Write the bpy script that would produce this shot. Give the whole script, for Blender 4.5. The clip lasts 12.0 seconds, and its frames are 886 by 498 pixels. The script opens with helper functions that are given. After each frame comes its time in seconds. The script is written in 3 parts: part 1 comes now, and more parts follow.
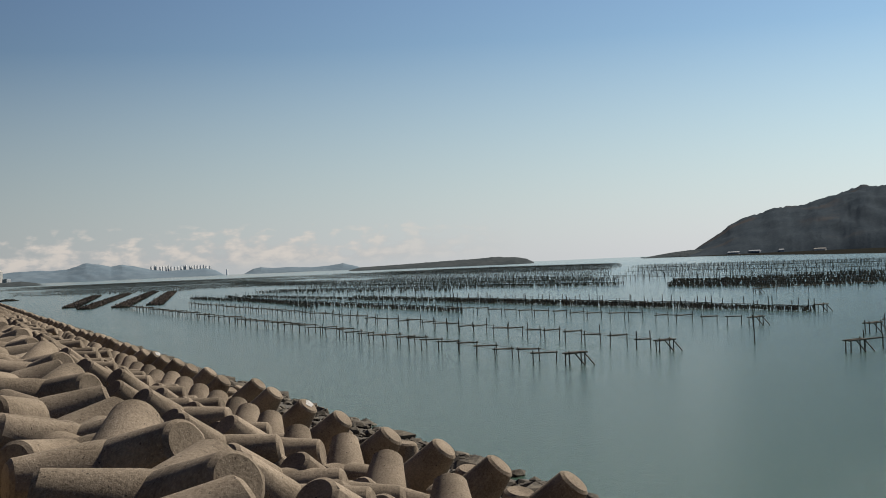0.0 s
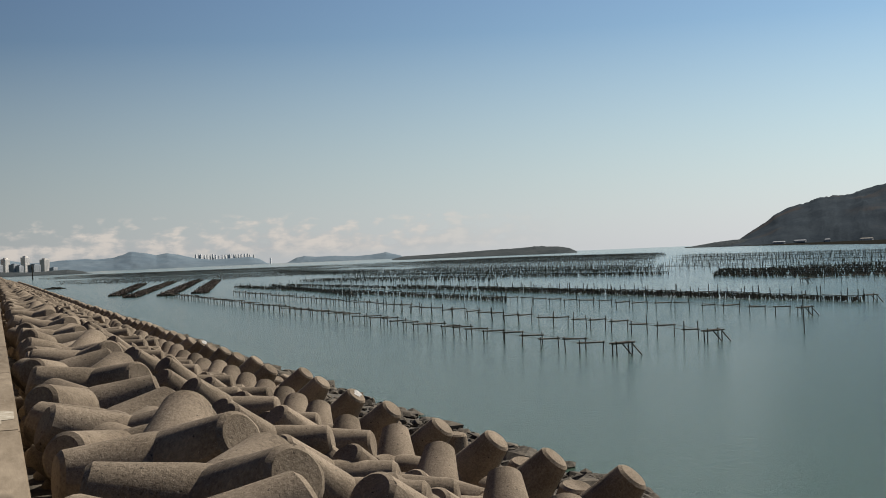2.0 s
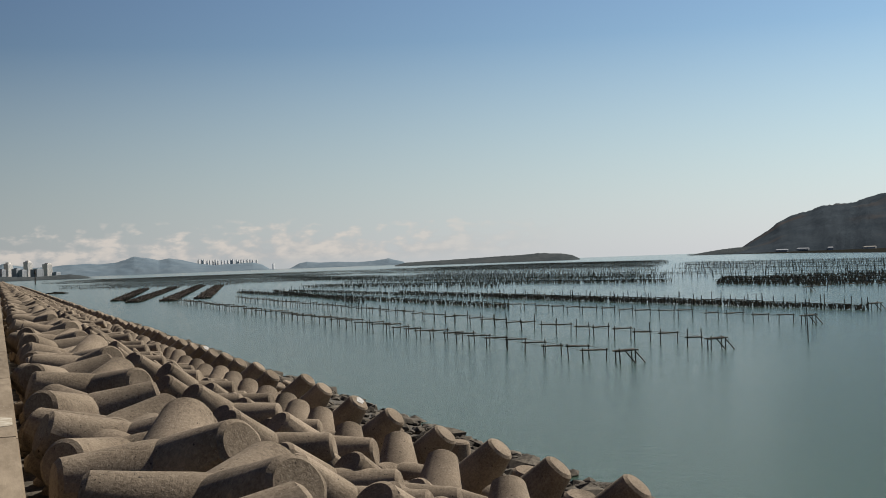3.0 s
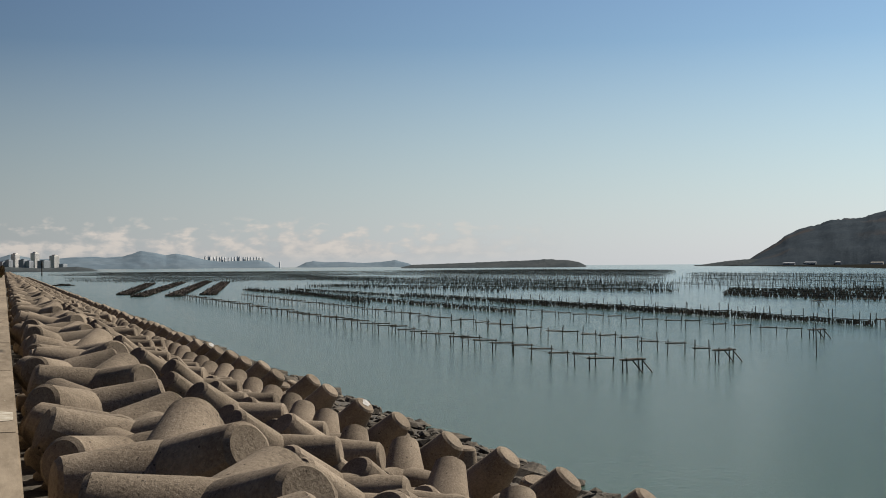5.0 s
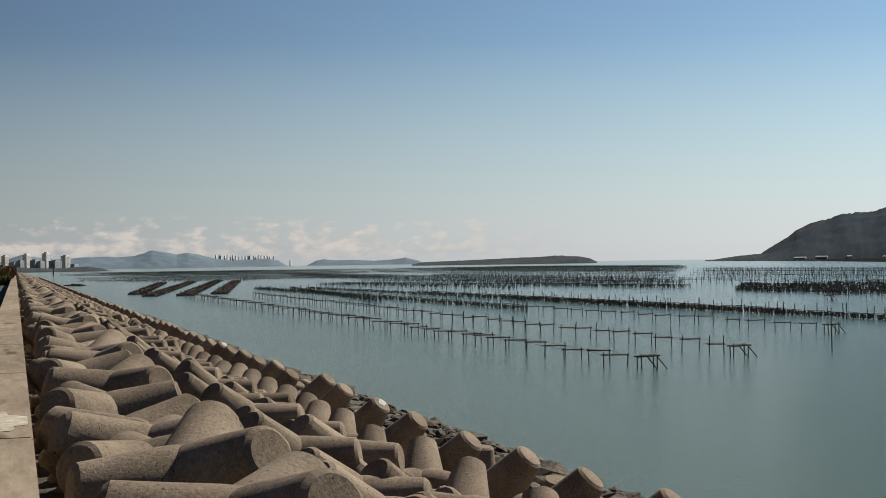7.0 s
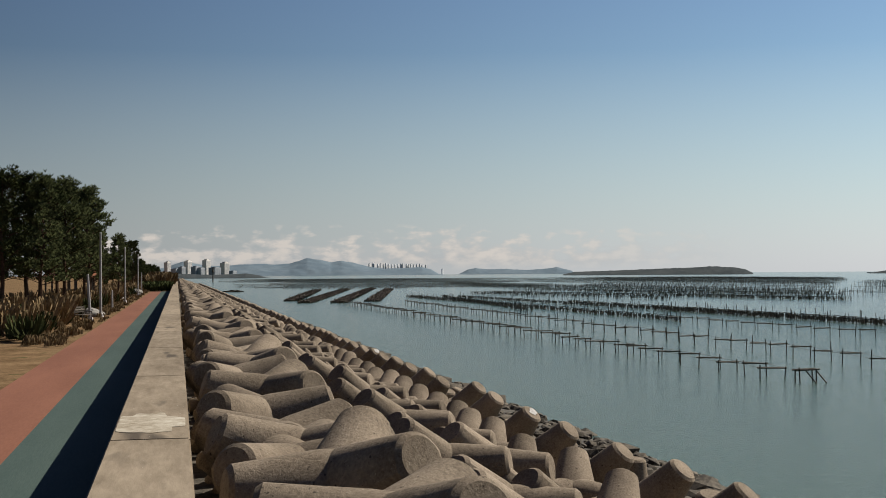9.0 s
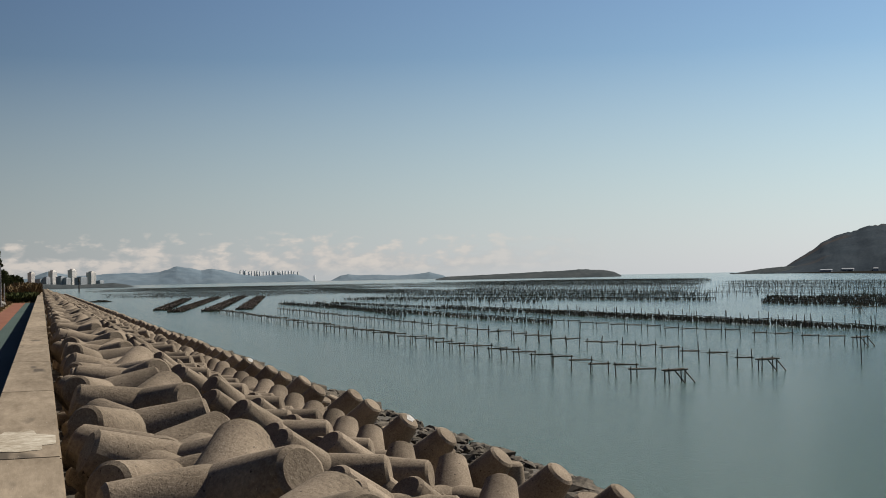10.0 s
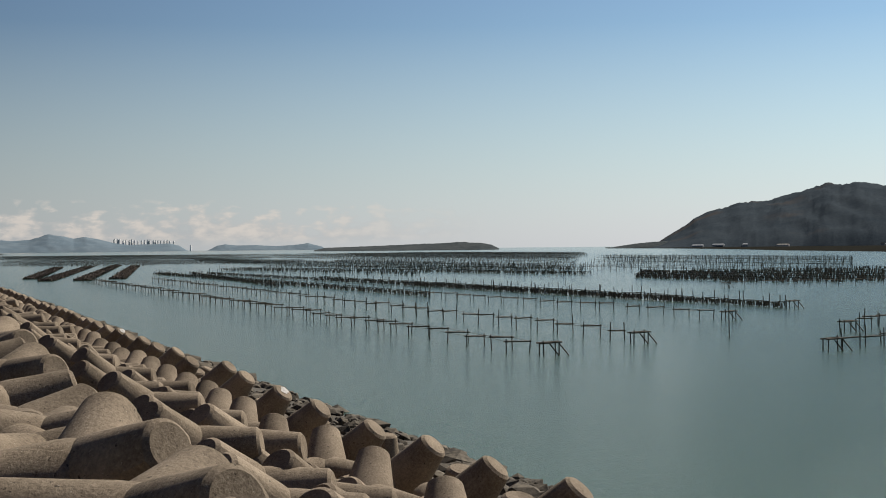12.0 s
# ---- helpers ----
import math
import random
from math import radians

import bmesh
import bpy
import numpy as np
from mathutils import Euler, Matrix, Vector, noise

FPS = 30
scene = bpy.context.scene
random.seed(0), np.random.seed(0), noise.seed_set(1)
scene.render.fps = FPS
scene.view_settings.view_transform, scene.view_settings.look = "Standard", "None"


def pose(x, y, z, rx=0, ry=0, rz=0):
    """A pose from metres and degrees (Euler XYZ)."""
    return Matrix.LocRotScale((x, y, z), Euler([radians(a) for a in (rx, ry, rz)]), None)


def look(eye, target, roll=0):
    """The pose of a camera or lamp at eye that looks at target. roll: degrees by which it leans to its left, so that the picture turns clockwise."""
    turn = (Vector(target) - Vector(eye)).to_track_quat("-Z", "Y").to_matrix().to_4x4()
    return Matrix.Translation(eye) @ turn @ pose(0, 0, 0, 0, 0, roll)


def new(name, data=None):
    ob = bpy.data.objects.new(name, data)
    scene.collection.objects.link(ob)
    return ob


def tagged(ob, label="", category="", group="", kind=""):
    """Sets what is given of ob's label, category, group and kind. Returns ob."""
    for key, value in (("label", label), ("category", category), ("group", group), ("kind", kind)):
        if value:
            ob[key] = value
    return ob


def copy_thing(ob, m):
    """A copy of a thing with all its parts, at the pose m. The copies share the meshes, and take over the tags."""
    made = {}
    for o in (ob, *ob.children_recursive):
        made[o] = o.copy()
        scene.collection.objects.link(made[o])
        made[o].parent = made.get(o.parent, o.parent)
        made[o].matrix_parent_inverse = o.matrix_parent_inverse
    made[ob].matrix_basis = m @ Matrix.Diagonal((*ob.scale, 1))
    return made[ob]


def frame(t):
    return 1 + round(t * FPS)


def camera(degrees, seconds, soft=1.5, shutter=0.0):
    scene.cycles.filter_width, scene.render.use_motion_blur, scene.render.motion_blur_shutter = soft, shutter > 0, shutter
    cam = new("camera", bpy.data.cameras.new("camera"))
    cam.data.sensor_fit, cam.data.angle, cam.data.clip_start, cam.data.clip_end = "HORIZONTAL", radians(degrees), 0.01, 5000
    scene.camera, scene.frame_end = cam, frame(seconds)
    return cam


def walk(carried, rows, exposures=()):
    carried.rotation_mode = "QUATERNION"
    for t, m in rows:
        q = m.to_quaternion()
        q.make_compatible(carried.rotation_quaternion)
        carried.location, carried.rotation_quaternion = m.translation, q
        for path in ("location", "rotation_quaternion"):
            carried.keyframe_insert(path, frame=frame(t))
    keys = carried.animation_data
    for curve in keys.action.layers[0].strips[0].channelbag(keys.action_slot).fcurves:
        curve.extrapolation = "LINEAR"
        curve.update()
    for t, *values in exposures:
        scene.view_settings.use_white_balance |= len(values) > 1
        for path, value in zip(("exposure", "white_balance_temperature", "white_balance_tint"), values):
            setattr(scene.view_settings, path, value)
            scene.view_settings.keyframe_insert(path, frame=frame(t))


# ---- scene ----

def aim(yaw, pitch, roll, x, y, z):
    a, p = radians(yaw), radians(pitch)
    e = Vector((x, y, z))
    return look(e, e + Vector((math.sin(a) * math.cos(p), math.cos(a) * math.cos(p), math.sin(p))), roll)


cam = camera(37.13, 12.0, soft=0.95)
walk(cam, [
    (0, aim(20.691, 0.644, -2.494, -0.037, -1.058, 5.547)),
    (0.5, aim(19.655, 0.525, -2.078, 0.015, -0.968, 5.546)),
    (1, aim(18.693, 0.212, -1.099, 0.009, -0.861, 5.541)),
    (1.5, aim(18.766, 0.076, -1.425, -0.035, -0.723, 5.541)),
    (2, aim(18.818, 0.252, -2.373, -0.049, -0.599, 5.543)),
    (2.5, aim(18.720, 0.419, -2.256, -0.008, -0.507, 5.540)),
    (4.5, aim(19.081, 0.902, -1.467, -0.018, -0.110, 5.557)),
    (5, aim(18.421, 0.680, -0.434, 0.012, -0.003, 5.544)),
    (5.5, aim(18.449, 0.287, -0.385, 0.012, 0.115, 5.550)),
    (6, aim(18.618, 0.290, -0.807, -0.019, 0.209, 5.555)),
    (6.5, aim(18.692, 0.412, -1.074, -0.029, 0.280, 5.553)),
    (7, aim(17.972, 0.562, -0.878, -0.004, 0.333, 5.554)),
    (7.5, aim(16.289, 0.720, -0.771, 0.023, 0.372, 5.549)),
    (8.2, aim(13.000, 0.855, -0.632, 0.021, 0.407, 5.542)),
    (8.8, aim(11.100, 0.989, -0.494, 0.020, 0.443, 5.535)),
    (9.3, aim(12.651, 1.105, -0.375, 0.019, 0.473, 5.529)),
    (9.5, aim(13.770, 0.997, -0.757, 0.024, 0.514, 5.540)),
    (10, aim(16.953, 1.207, -1.194, -0.020, 0.565, 5.558)),
    (10.5, aim(18.717, 1.363, -1.849, -0.019, 0.574, 5.560)),
    (11, aim(20.328, 0.960, -1.313, 0.004, 0.560, 5.564)),
    (11.5, aim(21.125, 0.521, -0.785, 0.035, 0.551, 5.563)),
    (12, aim(22.188, -0.098, -0.560, 0.039, 0.571, 5.571)),
])

# ---- sky and sun: clear late-autumn noon, the sun over the water ----
SUN_AZ, SUN_EL = 63.0, 41.0          # degrees clockwise from +y, above the horizon
world = bpy.data.worlds.new("sky")
scene.world = world
world.use_nodes = True
wn, wl = world.node_tree.nodes, world.node_tree.links
sky = wn.new("ShaderNodeTexSky")
sky.sky_type, sky.sun_disc = "NISHITA", False
sky.sun_elevation, sky.sun_rotation = radians(SUN_EL), radians(SUN_AZ)
sky.air_density, sky.dust_density, sky.ozone_density, sky.altitude = 1.0, 0.12, 3.0, 0
wn["Background"].inputs["Strength"].default_value = 0.0707
parts = wn.new("ShaderNodeSeparateColor")
whole = wn.new("ShaderNodeCombineColor")
wl.new(sky.outputs[0], parts.inputs[0])
for ch, power, gain in (("Red", 1.24, 0.475), ("Green", 1.36, 0.365), ("Blue", 1.2, 0.425)):      # clear, dry air: deep blue above, pale foot
    pw, gn = wn.new("ShaderNodeMath"), wn.new("ShaderNodeMath")
    pw.operation, gn.operation = "POWER", "MULTIPLY"
    pw.inputs[1].default_value, gn.inputs[1].default_value = power, gain
    wl.new(parts.outputs[ch], pw.inputs[0])
    wl.new(pw.outputs[0], gn.inputs[0])
    wl.new(gn.outputs[0], whole.inputs[ch])
lift, veil = wn.new("ShaderNodeMath"), wn.new("ShaderNodeMath")       # thin veil that whitens the sky's foot
lift.operation, veil.operation = "POWER", "MULTIPLY_ADD"
lift.inputs[1].default_value, veil.inputs[1].default_value = 2.0, 0.028
wl.new(parts.outputs["Red"], lift.inputs[0])
wl.new(lift.outputs[0], veil.inputs[0])
wl.new(gn.outputs[0], veil.inputs[2])
wl.new(veil.outputs[0], whole.inputs["Blue"])
tc_sky, up = wn.new("ShaderNodeTexCoord"), wn.new("ShaderNodeSeparateXYZ")
wl.new(tc_sky.outputs["Generated"], up.inputs[0])
low = wn.new("ShaderNodeMapRange")                   # sea haze, thick at the horizon
low.inputs["From Min"].default_value, low.inputs["From Max"].default_value = 0.0, 0.165
low.inputs["To Min"].default_value, low.inputs["To Max"].default_value = 0.8, 0.0
wl.new(up.outputs["Z"], low.inputs["Value"])
haze = wn.new("ShaderNodeMix")
haze.data_type = "RGBA"
wl.new(low.outputs[0], haze.inputs[0])
wl.new(whole.outputs[0], haze.inputs[6])
haze.inputs[7].default_value = (5.8, 6.3, 6.6, 1)
toward = wn.new("ShaderNodeVectorMath")              # the sky brightens towards the sun
toward.operation = "DOT_PRODUCT"
wl.new(tc_sky.outputs["Generated"], toward.inputs[0])
toward.inputs[1].default_value = (math.sin(radians(SUN_AZ)) * math.cos(radians(SUN_EL)), math.cos(radians(SUN_AZ)) * math.cos(radians(SUN_EL)), math.sin(radians(SUN_EL)))
glow = wn.new("ShaderNodeMapRange")
glow.inputs["From Min"].default_value, glow.inputs["From Max"].default_value = 0.3, 0.85
glow.inputs["To Min"].default_value, glow.inputs["To Max"].default_value = 0.58, 1.22
wl.new(toward.outputs["Value"], glow.inputs["Value"])
bright = wn.new("ShaderNodeVectorMath")
bright.operation = "SCALE"
wl.new(haze.outputs[2], bright.inputs[0])
wl.new(glow.outputs[0], bright.inputs["Scale"])
wl.new(bright.outputs[0], wn["Background"].inputs["Color"])
sd = bpy.data.lights.new("sun", "SUN")
sd.energy, sd.angle, sd.color = 5.0, radians(0.53), (1.0, 0.93, 0.82)
sun = new("sun", sd)
a, e = radians(SUN_AZ), radians(SUN_EL)
sun.matrix_world = look((0, 0, 60), Vector((0, 0, 60)) - Vector((math.sin(a) * math.cos(e), math.cos(a) * math.cos(e), math.sin(e))))
scene.view_settings.exposure = 0.5


# ---- materials ----
def mat(name, rough=0.8, metal=0.0):
    m = bpy.data.materials.new(name)
    m.use_nodes = True
    b = m.node_tree.nodes["Principled BSDF"]
    b.inputs["Roughness"].default_value, b.inputs["Metallic"].default_value = rough, metal
    return m, m.node_tree.nodes, m.node_tree.links, b


def ramp(nt, stops):
    r = nt.new("ShaderNodeValToRGB")
    while len(r.color_ramp.elements) < len(stops):
        r.color_ramp.elements.new(0.5)
    for el, (p, c) in zip(r.color_ramp.elements, stops):
        el.position, el.color = p, (*c, 1) if len(c) == 3 else c
    return r


def noise_tex(n, l, coord, scale, detail=6, rough=0.6):
    t = n.new("ShaderNodeTexNoise")
    t.inputs["Scale"].default_value, t.inputs["Detail"].default_value, t.inputs["Roughness"].default_value = scale, detail, rough
    l.new(coord, t.inputs["Vector"])
    return t


def surface(name, dark, light, scale, rough=0.85, bump=0.3, fine=8.0, spots=None, vary=0.0, dist=0.02, coord="Object", stretch=(1, 1, 1), grit=None):
    """A rough surface with colour at two scales, optional dark spots, and relief."""
    m, n, l, b = mat(name, rough)
    if rough > 0.75:
        b.inputs["Specular IOR Level"].default_value = 0.0 if rough > 0.94 else 0.12
    tc = n.new("ShaderNodeTexCoord")
    mp = n.new("ShaderNodeMapping")
    mp.inputs["Scale"].default_value = stretch
    if coord == "World":
        g = n.new("ShaderNodeNewGeometry")
        l.new(g.outputs["Position"], mp.inputs[0])
    else:
        l.new(tc.outputs[coord], mp.inputs[0])
    co = mp.outputs[0]
    if vary:
        oi = n.new("ShaderNodeObjectInfo")
        sh = n.new("ShaderNodeVectorMath")
        sh.operation = "SCALE"
        l.new(oi.outputs["Random"], sh.inputs["Scale"])
        sh.inputs[0].default_value = (37, 53, 29)
        ad = n.new("ShaderNodeVectorMath")
        l.new(co, ad.inputs[0])
        l.new(sh.outputs[0], ad.inputs[1])
        co = ad.outputs[0]
    big, small = noise_tex(n, l, co, scale), noise_tex(n, l, co, scale * fine, 8, 0.7)
    mix = n.new("ShaderNodeMath")
    mix.operation = "MULTIPLY_ADD"
    l.new(small.outputs["Fac"], mix.inputs[0])
    mix.inputs[1].default_value = 0.5
    half = n.new("ShaderNodeMath")
    half.operation = "MULTIPLY"
    half.inputs[1].default_value = 0.5
    l.new(big.outputs["Fac"], half.inputs[0])
    l.new(half.outputs[0], mix.inputs[2])
    r = ramp(n, [(0.39, [c * 0.78 for c in dark]), (0.61, [c * 0.78 for c in light])])
    l.new(mix.outputs[0], r.inputs[0])
    col = r.outputs[0]
    for spots in [q for q in (spots, grit) if q]:
        v = noise_tex(n, l, co, spots[1], 3, 0.5)
        sr = ramp(n, [(spots[2], (0, 0, 0)), (spots[2] + 0.08, (1, 1, 1))])
        l.new(v.outputs["Fac"], sr.inputs[0])
        mx = n.new("ShaderNodeMix")
        mx.data_type = "RGBA"
        l.new(sr.outputs[0], mx.inputs["Factor"])
        l.new(col, mx.inputs["A"])
        mx.inputs["B"].default_value = (*[c * 0.78 for c in spots[0]], 1)
        col = mx.outputs["Result"]
    if vary:
        hs = n.new("ShaderNodeHueSaturation")
        mr = n.new("ShaderNodeMapRange")
        mr.inputs["To Min"].default_value, mr.inputs["To Max"].default_value = 1 - vary, 1 + vary
        l.new(oi.outputs["Random"], mr.inputs["Value"])
        l.new(mr.outputs[0], hs.inputs["Value"])
        l.new(col, hs.inputs["Color"])
        col = hs.outputs[0]
    l.new(col, b.inputs["Base Color"])
    if bump:
        bp = n.new("ShaderNodeBump")
        bp.inputs["Strength"].default_value, bp.inputs["Distance"].default_value = bump, dist
        l.new(small.outputs["Fac"], bp.inputs["Height"])
        l.new(bp.outputs[0], b.inputs["Normal"])
    return m


CONCRETE = surface("weathered_concrete", (0.150, 0.116, 0.081), (0.335, 0.268, 0.195), 1.3, 0.92, 0.6, 22, ((0.060, 0.047, 0.036), 22.0, 0.655), 0.16, grit=((0.42, 0.37, 0.29), 55.0, 0.66))
COPING = surface("coping_concrete", (0.19, 0.148, 0.10), (0.37, 0.30, 0.215), 0.55, 0.92, 0.35, 7, ((0.10, 0.08, 0.058), 1.1, 0.60), 0.1, grit=((0.42, 0.37, 0.29), 26.0, 0.68), coord="World", stretch=(1.6, 0.3, 1))
# rubble painted darker to deepen the shade between wall and armour units
RUBBLE = surface("shade_dark_rubble", (0.03, 0.026, 0.02), (0.11, 0.095, 0.075), 2.0, 0.8, 0.6, 6, None, 0.3)
RUBBLE_STONE = surface("waterline_stones", (0.025, 0.021, 0.016), (0.19, 0.16, 0.12), 1.3, 0.85, 0.5, 7, None, coord="World")
LIME = surface("lime_wash", (0.30, 0.25, 0.18), (0.62, 0.57, 0.47), 1.6, 0.95, 0.3, 7, coord="World")
LIME_WHITE = surface("bird_lime", (0.45, 0.43, 0.40), (0.72, 0.70, 0.66), 6.0, 0.95, 0.3, 5)
GREEN_LANE = surface("green_asphalt", (0.046, 0.074, 0.066), (0.068, 0.100, 0.088), 0.8, 0.9, 0.2, 40, coord="World", stretch=(1, 0.12, 1))
RED_LANE = surface("red_paving", (0.185, 0.076, 0.046), (0.25, 0.108, 0.066), 0.8, 0.9, 0.2, 40, coord="World", stretch=(1, 0.12, 1))
SOIL = surface("dry_soil_and_grass", (0.12, 0.075, 0.04), (0.27, 0.18, 0.10), 0.6, 0.95, 0.6, 9, ((0.10, 0.09, 0.04), 1.5, 0.6), coord="World", dist=0.1)
WOOD = surface("sea_worn_wood", (0.06, 0.05, 0.042), (0.17, 0.145, 0.118), 3.0, 0.9, 0.3, 6, None, 0.3)
KELP = surface("hanging_growth", (0.12, 0.094, 0.075), (0.32, 0.255, 0.20), 2.0, 0.9, 0.5, 8, None, 0.2, coord="World")
MUD = surface("tidal_mud", (0.014, 0.015, 0.013), (0.034, 0.033, 0.028), 0.05, 0.97, 0.2, 9, coord="World")
# woods lightened towards slate blue: the air's haze is painted into the colour
HILL = surface("hazed_wooded_hill", (0.046, 0.060, 0.073), (0.064, 0.078, 0.090), 0.03, 0.95, 0.5, 6, ((0.080, 0.077, 0.077), 0.006, 0.60), coord="World", dist=2.0)
# distance haze is painted into this pale blue base colour
FARHILL = surface("haze_blue_hill", (0.14, 0.19, 0.23), (0.19, 0.24, 0.275), 0.004, 0.95, 0.3, 6, coord="World", dist=6.0)
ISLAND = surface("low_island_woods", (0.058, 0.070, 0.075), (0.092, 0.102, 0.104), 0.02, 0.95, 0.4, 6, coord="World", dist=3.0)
TOWER = surface("pale_tower_paint", (0.74, 0.69, 0.63), (0.84, 0.80, 0.75), 0.03, 0.8, 0.0, 6, None, 0.1, coord="World")
GREYTOWER = surface("grey_tower_paint", (0.34, 0.37, 0.40), (0.48, 0.50, 0.52), 0.03, 0.8, 0.0, 6, None, 0.15, coord="World")
# near-white base colour stands in for haze over the backlit far towers
FARTOWER = surface("haze_whitened_tower", (0.96, 0.97, 0.98), (1.0, 1.0, 1.0), 0.03, 0.8, 0.0, 6, None, 0.1, coord="World")
GLASS_DARK = surface("dark_window", (0.20, 0.22, 0.24), (0.28, 0.30, 0.32), 0.1, 0.3, 0.0, coord="World")
STEEL = surface("galvanised_steel", (0.35, 0.34, 0.32), (0.5, 0.49, 0.46), 2.0, 0.5, 0.1, 6)
BARK = surface("pine_bark", (0.05, 0.033, 0.022), (0.13, 0.085, 0.06), 4.0, 0.95, 0.7, 6)
NEEDLE = surface("pine_needles", (0.040, 0.050, 0.020), (0.125, 0.138, 0.060), 0.5, 1.0, 0.0, 6, None, 0.15, coord="World")
SHRUB = surface("dry_shrub", (0.12, 0.085, 0.045), (0.36, 0.26, 0.145), 0.7, 1.0, 0.0, 6, None, 0.2, coord="World")
BOULDER = surface("pale_boulder", (0.24, 0.22, 0.19), (0.42, 0.40, 0.36), 1.5, 0.9, 0.5, 7)
ORANGE = surface("orange_roof_tile", (0.33, 0.12, 0.06), (0.48, 0.20, 0.11), 0.8, 0.8, 0.2, 8)
WHITE = surface("white_paint", (0.62, 0.60, 0.57), (0.76, 0.74, 0.71), 1.0, 0.7, 0.1, 8)


def water_material():
    m, n, l, b = mat("sea_water", 0.12)
    g = n.new("ShaderNodeNewGeometry")
    big = noise_tex(n, l, g.outputs["Position"], 0.02, 3, 0.5)
    r = ramp(n, [(0.35, (0.044, 0.078, 0.050)), (0.65, (0.054, 0.090, 0.059))])
    l.new(big.outputs["Fac"], r.inputs[0])
    l.new(r.outputs[0], b.inputs["Base Color"])
    b.inputs["IOR"].default_value = 1.33
    mp = n.new("ShaderNodeMapping")
    mp.inputs["Scale"].default_value = (1.0, 0.85, 1.0)
    mp.inputs["Rotation"].default_value = (0, 0, radians(25))
    l.new(g.outputs["Position"], mp.inputs[0])
    w1, w2 = noise_tex(n, l, mp.outputs[0], 13.0, 4, 0.7), noise_tex(n, l, mp.outputs[0], 2.6, 3, 0.55)
    ad = n.new("ShaderNodeMath")
    ad.operation = "MULTIPLY_ADD"
    l.new(w1.outputs["Fac"], ad.inputs[0])
    ad.inputs[1].default_value = 0.7
    l.new(w2.outputs["Fac"], ad.inputs[2])
    bp = n.new("ShaderNodeBump")
    bp.inputs["Strength"].default_value, bp.inputs["Distance"].default_value = 0.45, 0.12
    l.new(ad.outputs[0], bp.inputs["Height"])
    l.new(bp.outputs[0], b.inputs["Normal"])
    return m


WATER = water_material()


# ---- mesh helpers ----
def mesh_of(bm, name, material, smooth=False):
    me = bpy.data.meshes.new(name)
    bm.to_mesh(me)
    bm.free()
    me.materials.append(material)
    if smooth:
        me.shade_smooth()
    return me


def part(name, bm, material, parent, label="", smooth=False):
    ob = new(name, mesh_of(bm, name, material, smooth))
    ob.parent = parent
    if label:
        ob["label"] = label
    return ob


def thing(name, bm, material, label, category, group="", kind="", smooth=False):
    return tagged(new(name, mesh_of(bm, name, material, smooth)), label, category, group, kind)


def box(bm, x0, x1, y0, y1, z0, z1, bevel=0.0):
    g = bmesh.ops.create_cube(bm, size=1.0, matrix=Matrix.LocRotScale(((x0 + x1) / 2, (y0 + y1) / 2, (z0 + z1) / 2), None, (x1 - x0, y1 - y0, z1 - z0)))
    if bevel:
        es = list({e for v in g["verts"] for e in v.link_edges})
        bmesh.ops.bevel(bm, geom=es, offset=bevel, segments=2, affect="EDGES")


def rod(bm, p, q, r0, r1=None, sides=6):
    p, q = Vector(p), Vector(q)
    d = q - p
    m = Matrix.Translation((p + q) / 2) @ d.to_track_quat("Z", "Y").to_matrix().to_4x4()
    bmesh.ops.create_cone(bm, cap_ends=True, segments=sides, radius1=r0, radius2=r0 if r1 is None else r1, depth=d.length, matrix=m)


def rods_mesh(name, segs, material, sides=4):
    """Many thin rods joined: segs is a list of (p, q, r)."""
    vs, fs = [], []
    for p, q, r in segs:
        p, q = Vector(p), Vector(q)
        d = (q - p).normalized()
        u = d.orthogonal().normalized()
        w = d.cross(u)
        b = len(vs)
        for o in (p, q):
            for k in range(sides):
                a = 2 * math.pi * k / sides
                vs.append(o + (u * math.cos(a) + w * math.sin(a)) * r)
        for k in range(sides):
            j = (k + 1) % sides
            fs.append((b + k, b + j, b + sides + j, b + sides + k))
        fs.append(tuple(range(b + sides, b + 2 * sides)))
    me = bpy.data.meshes.new(name)
    me.from_pydata(vs, [], fs)
    me.materials.append(material)
    return me


# ---- sea, seabed slope, land ----
bm = bmesh.new()
bmesh.ops.create_grid(bm, x_segments=8, y_segments=8, size=4990)
thing("water", bm, WATER, "calm grey-green shallow sea with fine ripples", "water", kind="structure")
bm = bmesh.new()
box(bm, -900, -4.05, -60, 4000, -2, 2.83)
box(bm, -4.05, -0.58, 216, 4000, -2, 2.826)
thing("ground", bm, SOIL, "sandy soil with dry grass beside the promenade", "ground", kind="structure")
bm = bmesh.new()
box(bm, -2.45, -0.60, -40, 216, -2, 2.85)
thing("pavement_green", bm, GREEN_LANE, "green coated cycle lane along the sea wall", "pavement", kind="structure")
bm = bmesh.new()
box(bm, -4.05, -2.45, -40, 216, -2, 2.854)
thing("pavement_red", bm, RED_LANE, "brick-red coated footpath beside the cycle lane", "pavement", kind="structure")

# sea wall: body and coping panels, each panel a piece
bm = bmesh.new()
box(bm, -0.58, 0.09, -40, 560, -2, 3.70)
wall = thing("wall_sea", bm, CONCRETE, "long concrete sea wall with a flat coping", "sea wall", kind="structure")
PANEL = 8.15
bm = bmesh.new()
box(bm, -0.63, 0.14, 0.012, PANEL - 0.012, 3.70, 3.95, 0.018)
panel_mesh = mesh_of(bm, "panel", COPING)
for i in range(-4, 64):
    ob = new("panel", panel_mesh)
    ob.parent = wall
    ob.matrix_basis = pose(0, 5.33 + PANEL * i, 0.0)

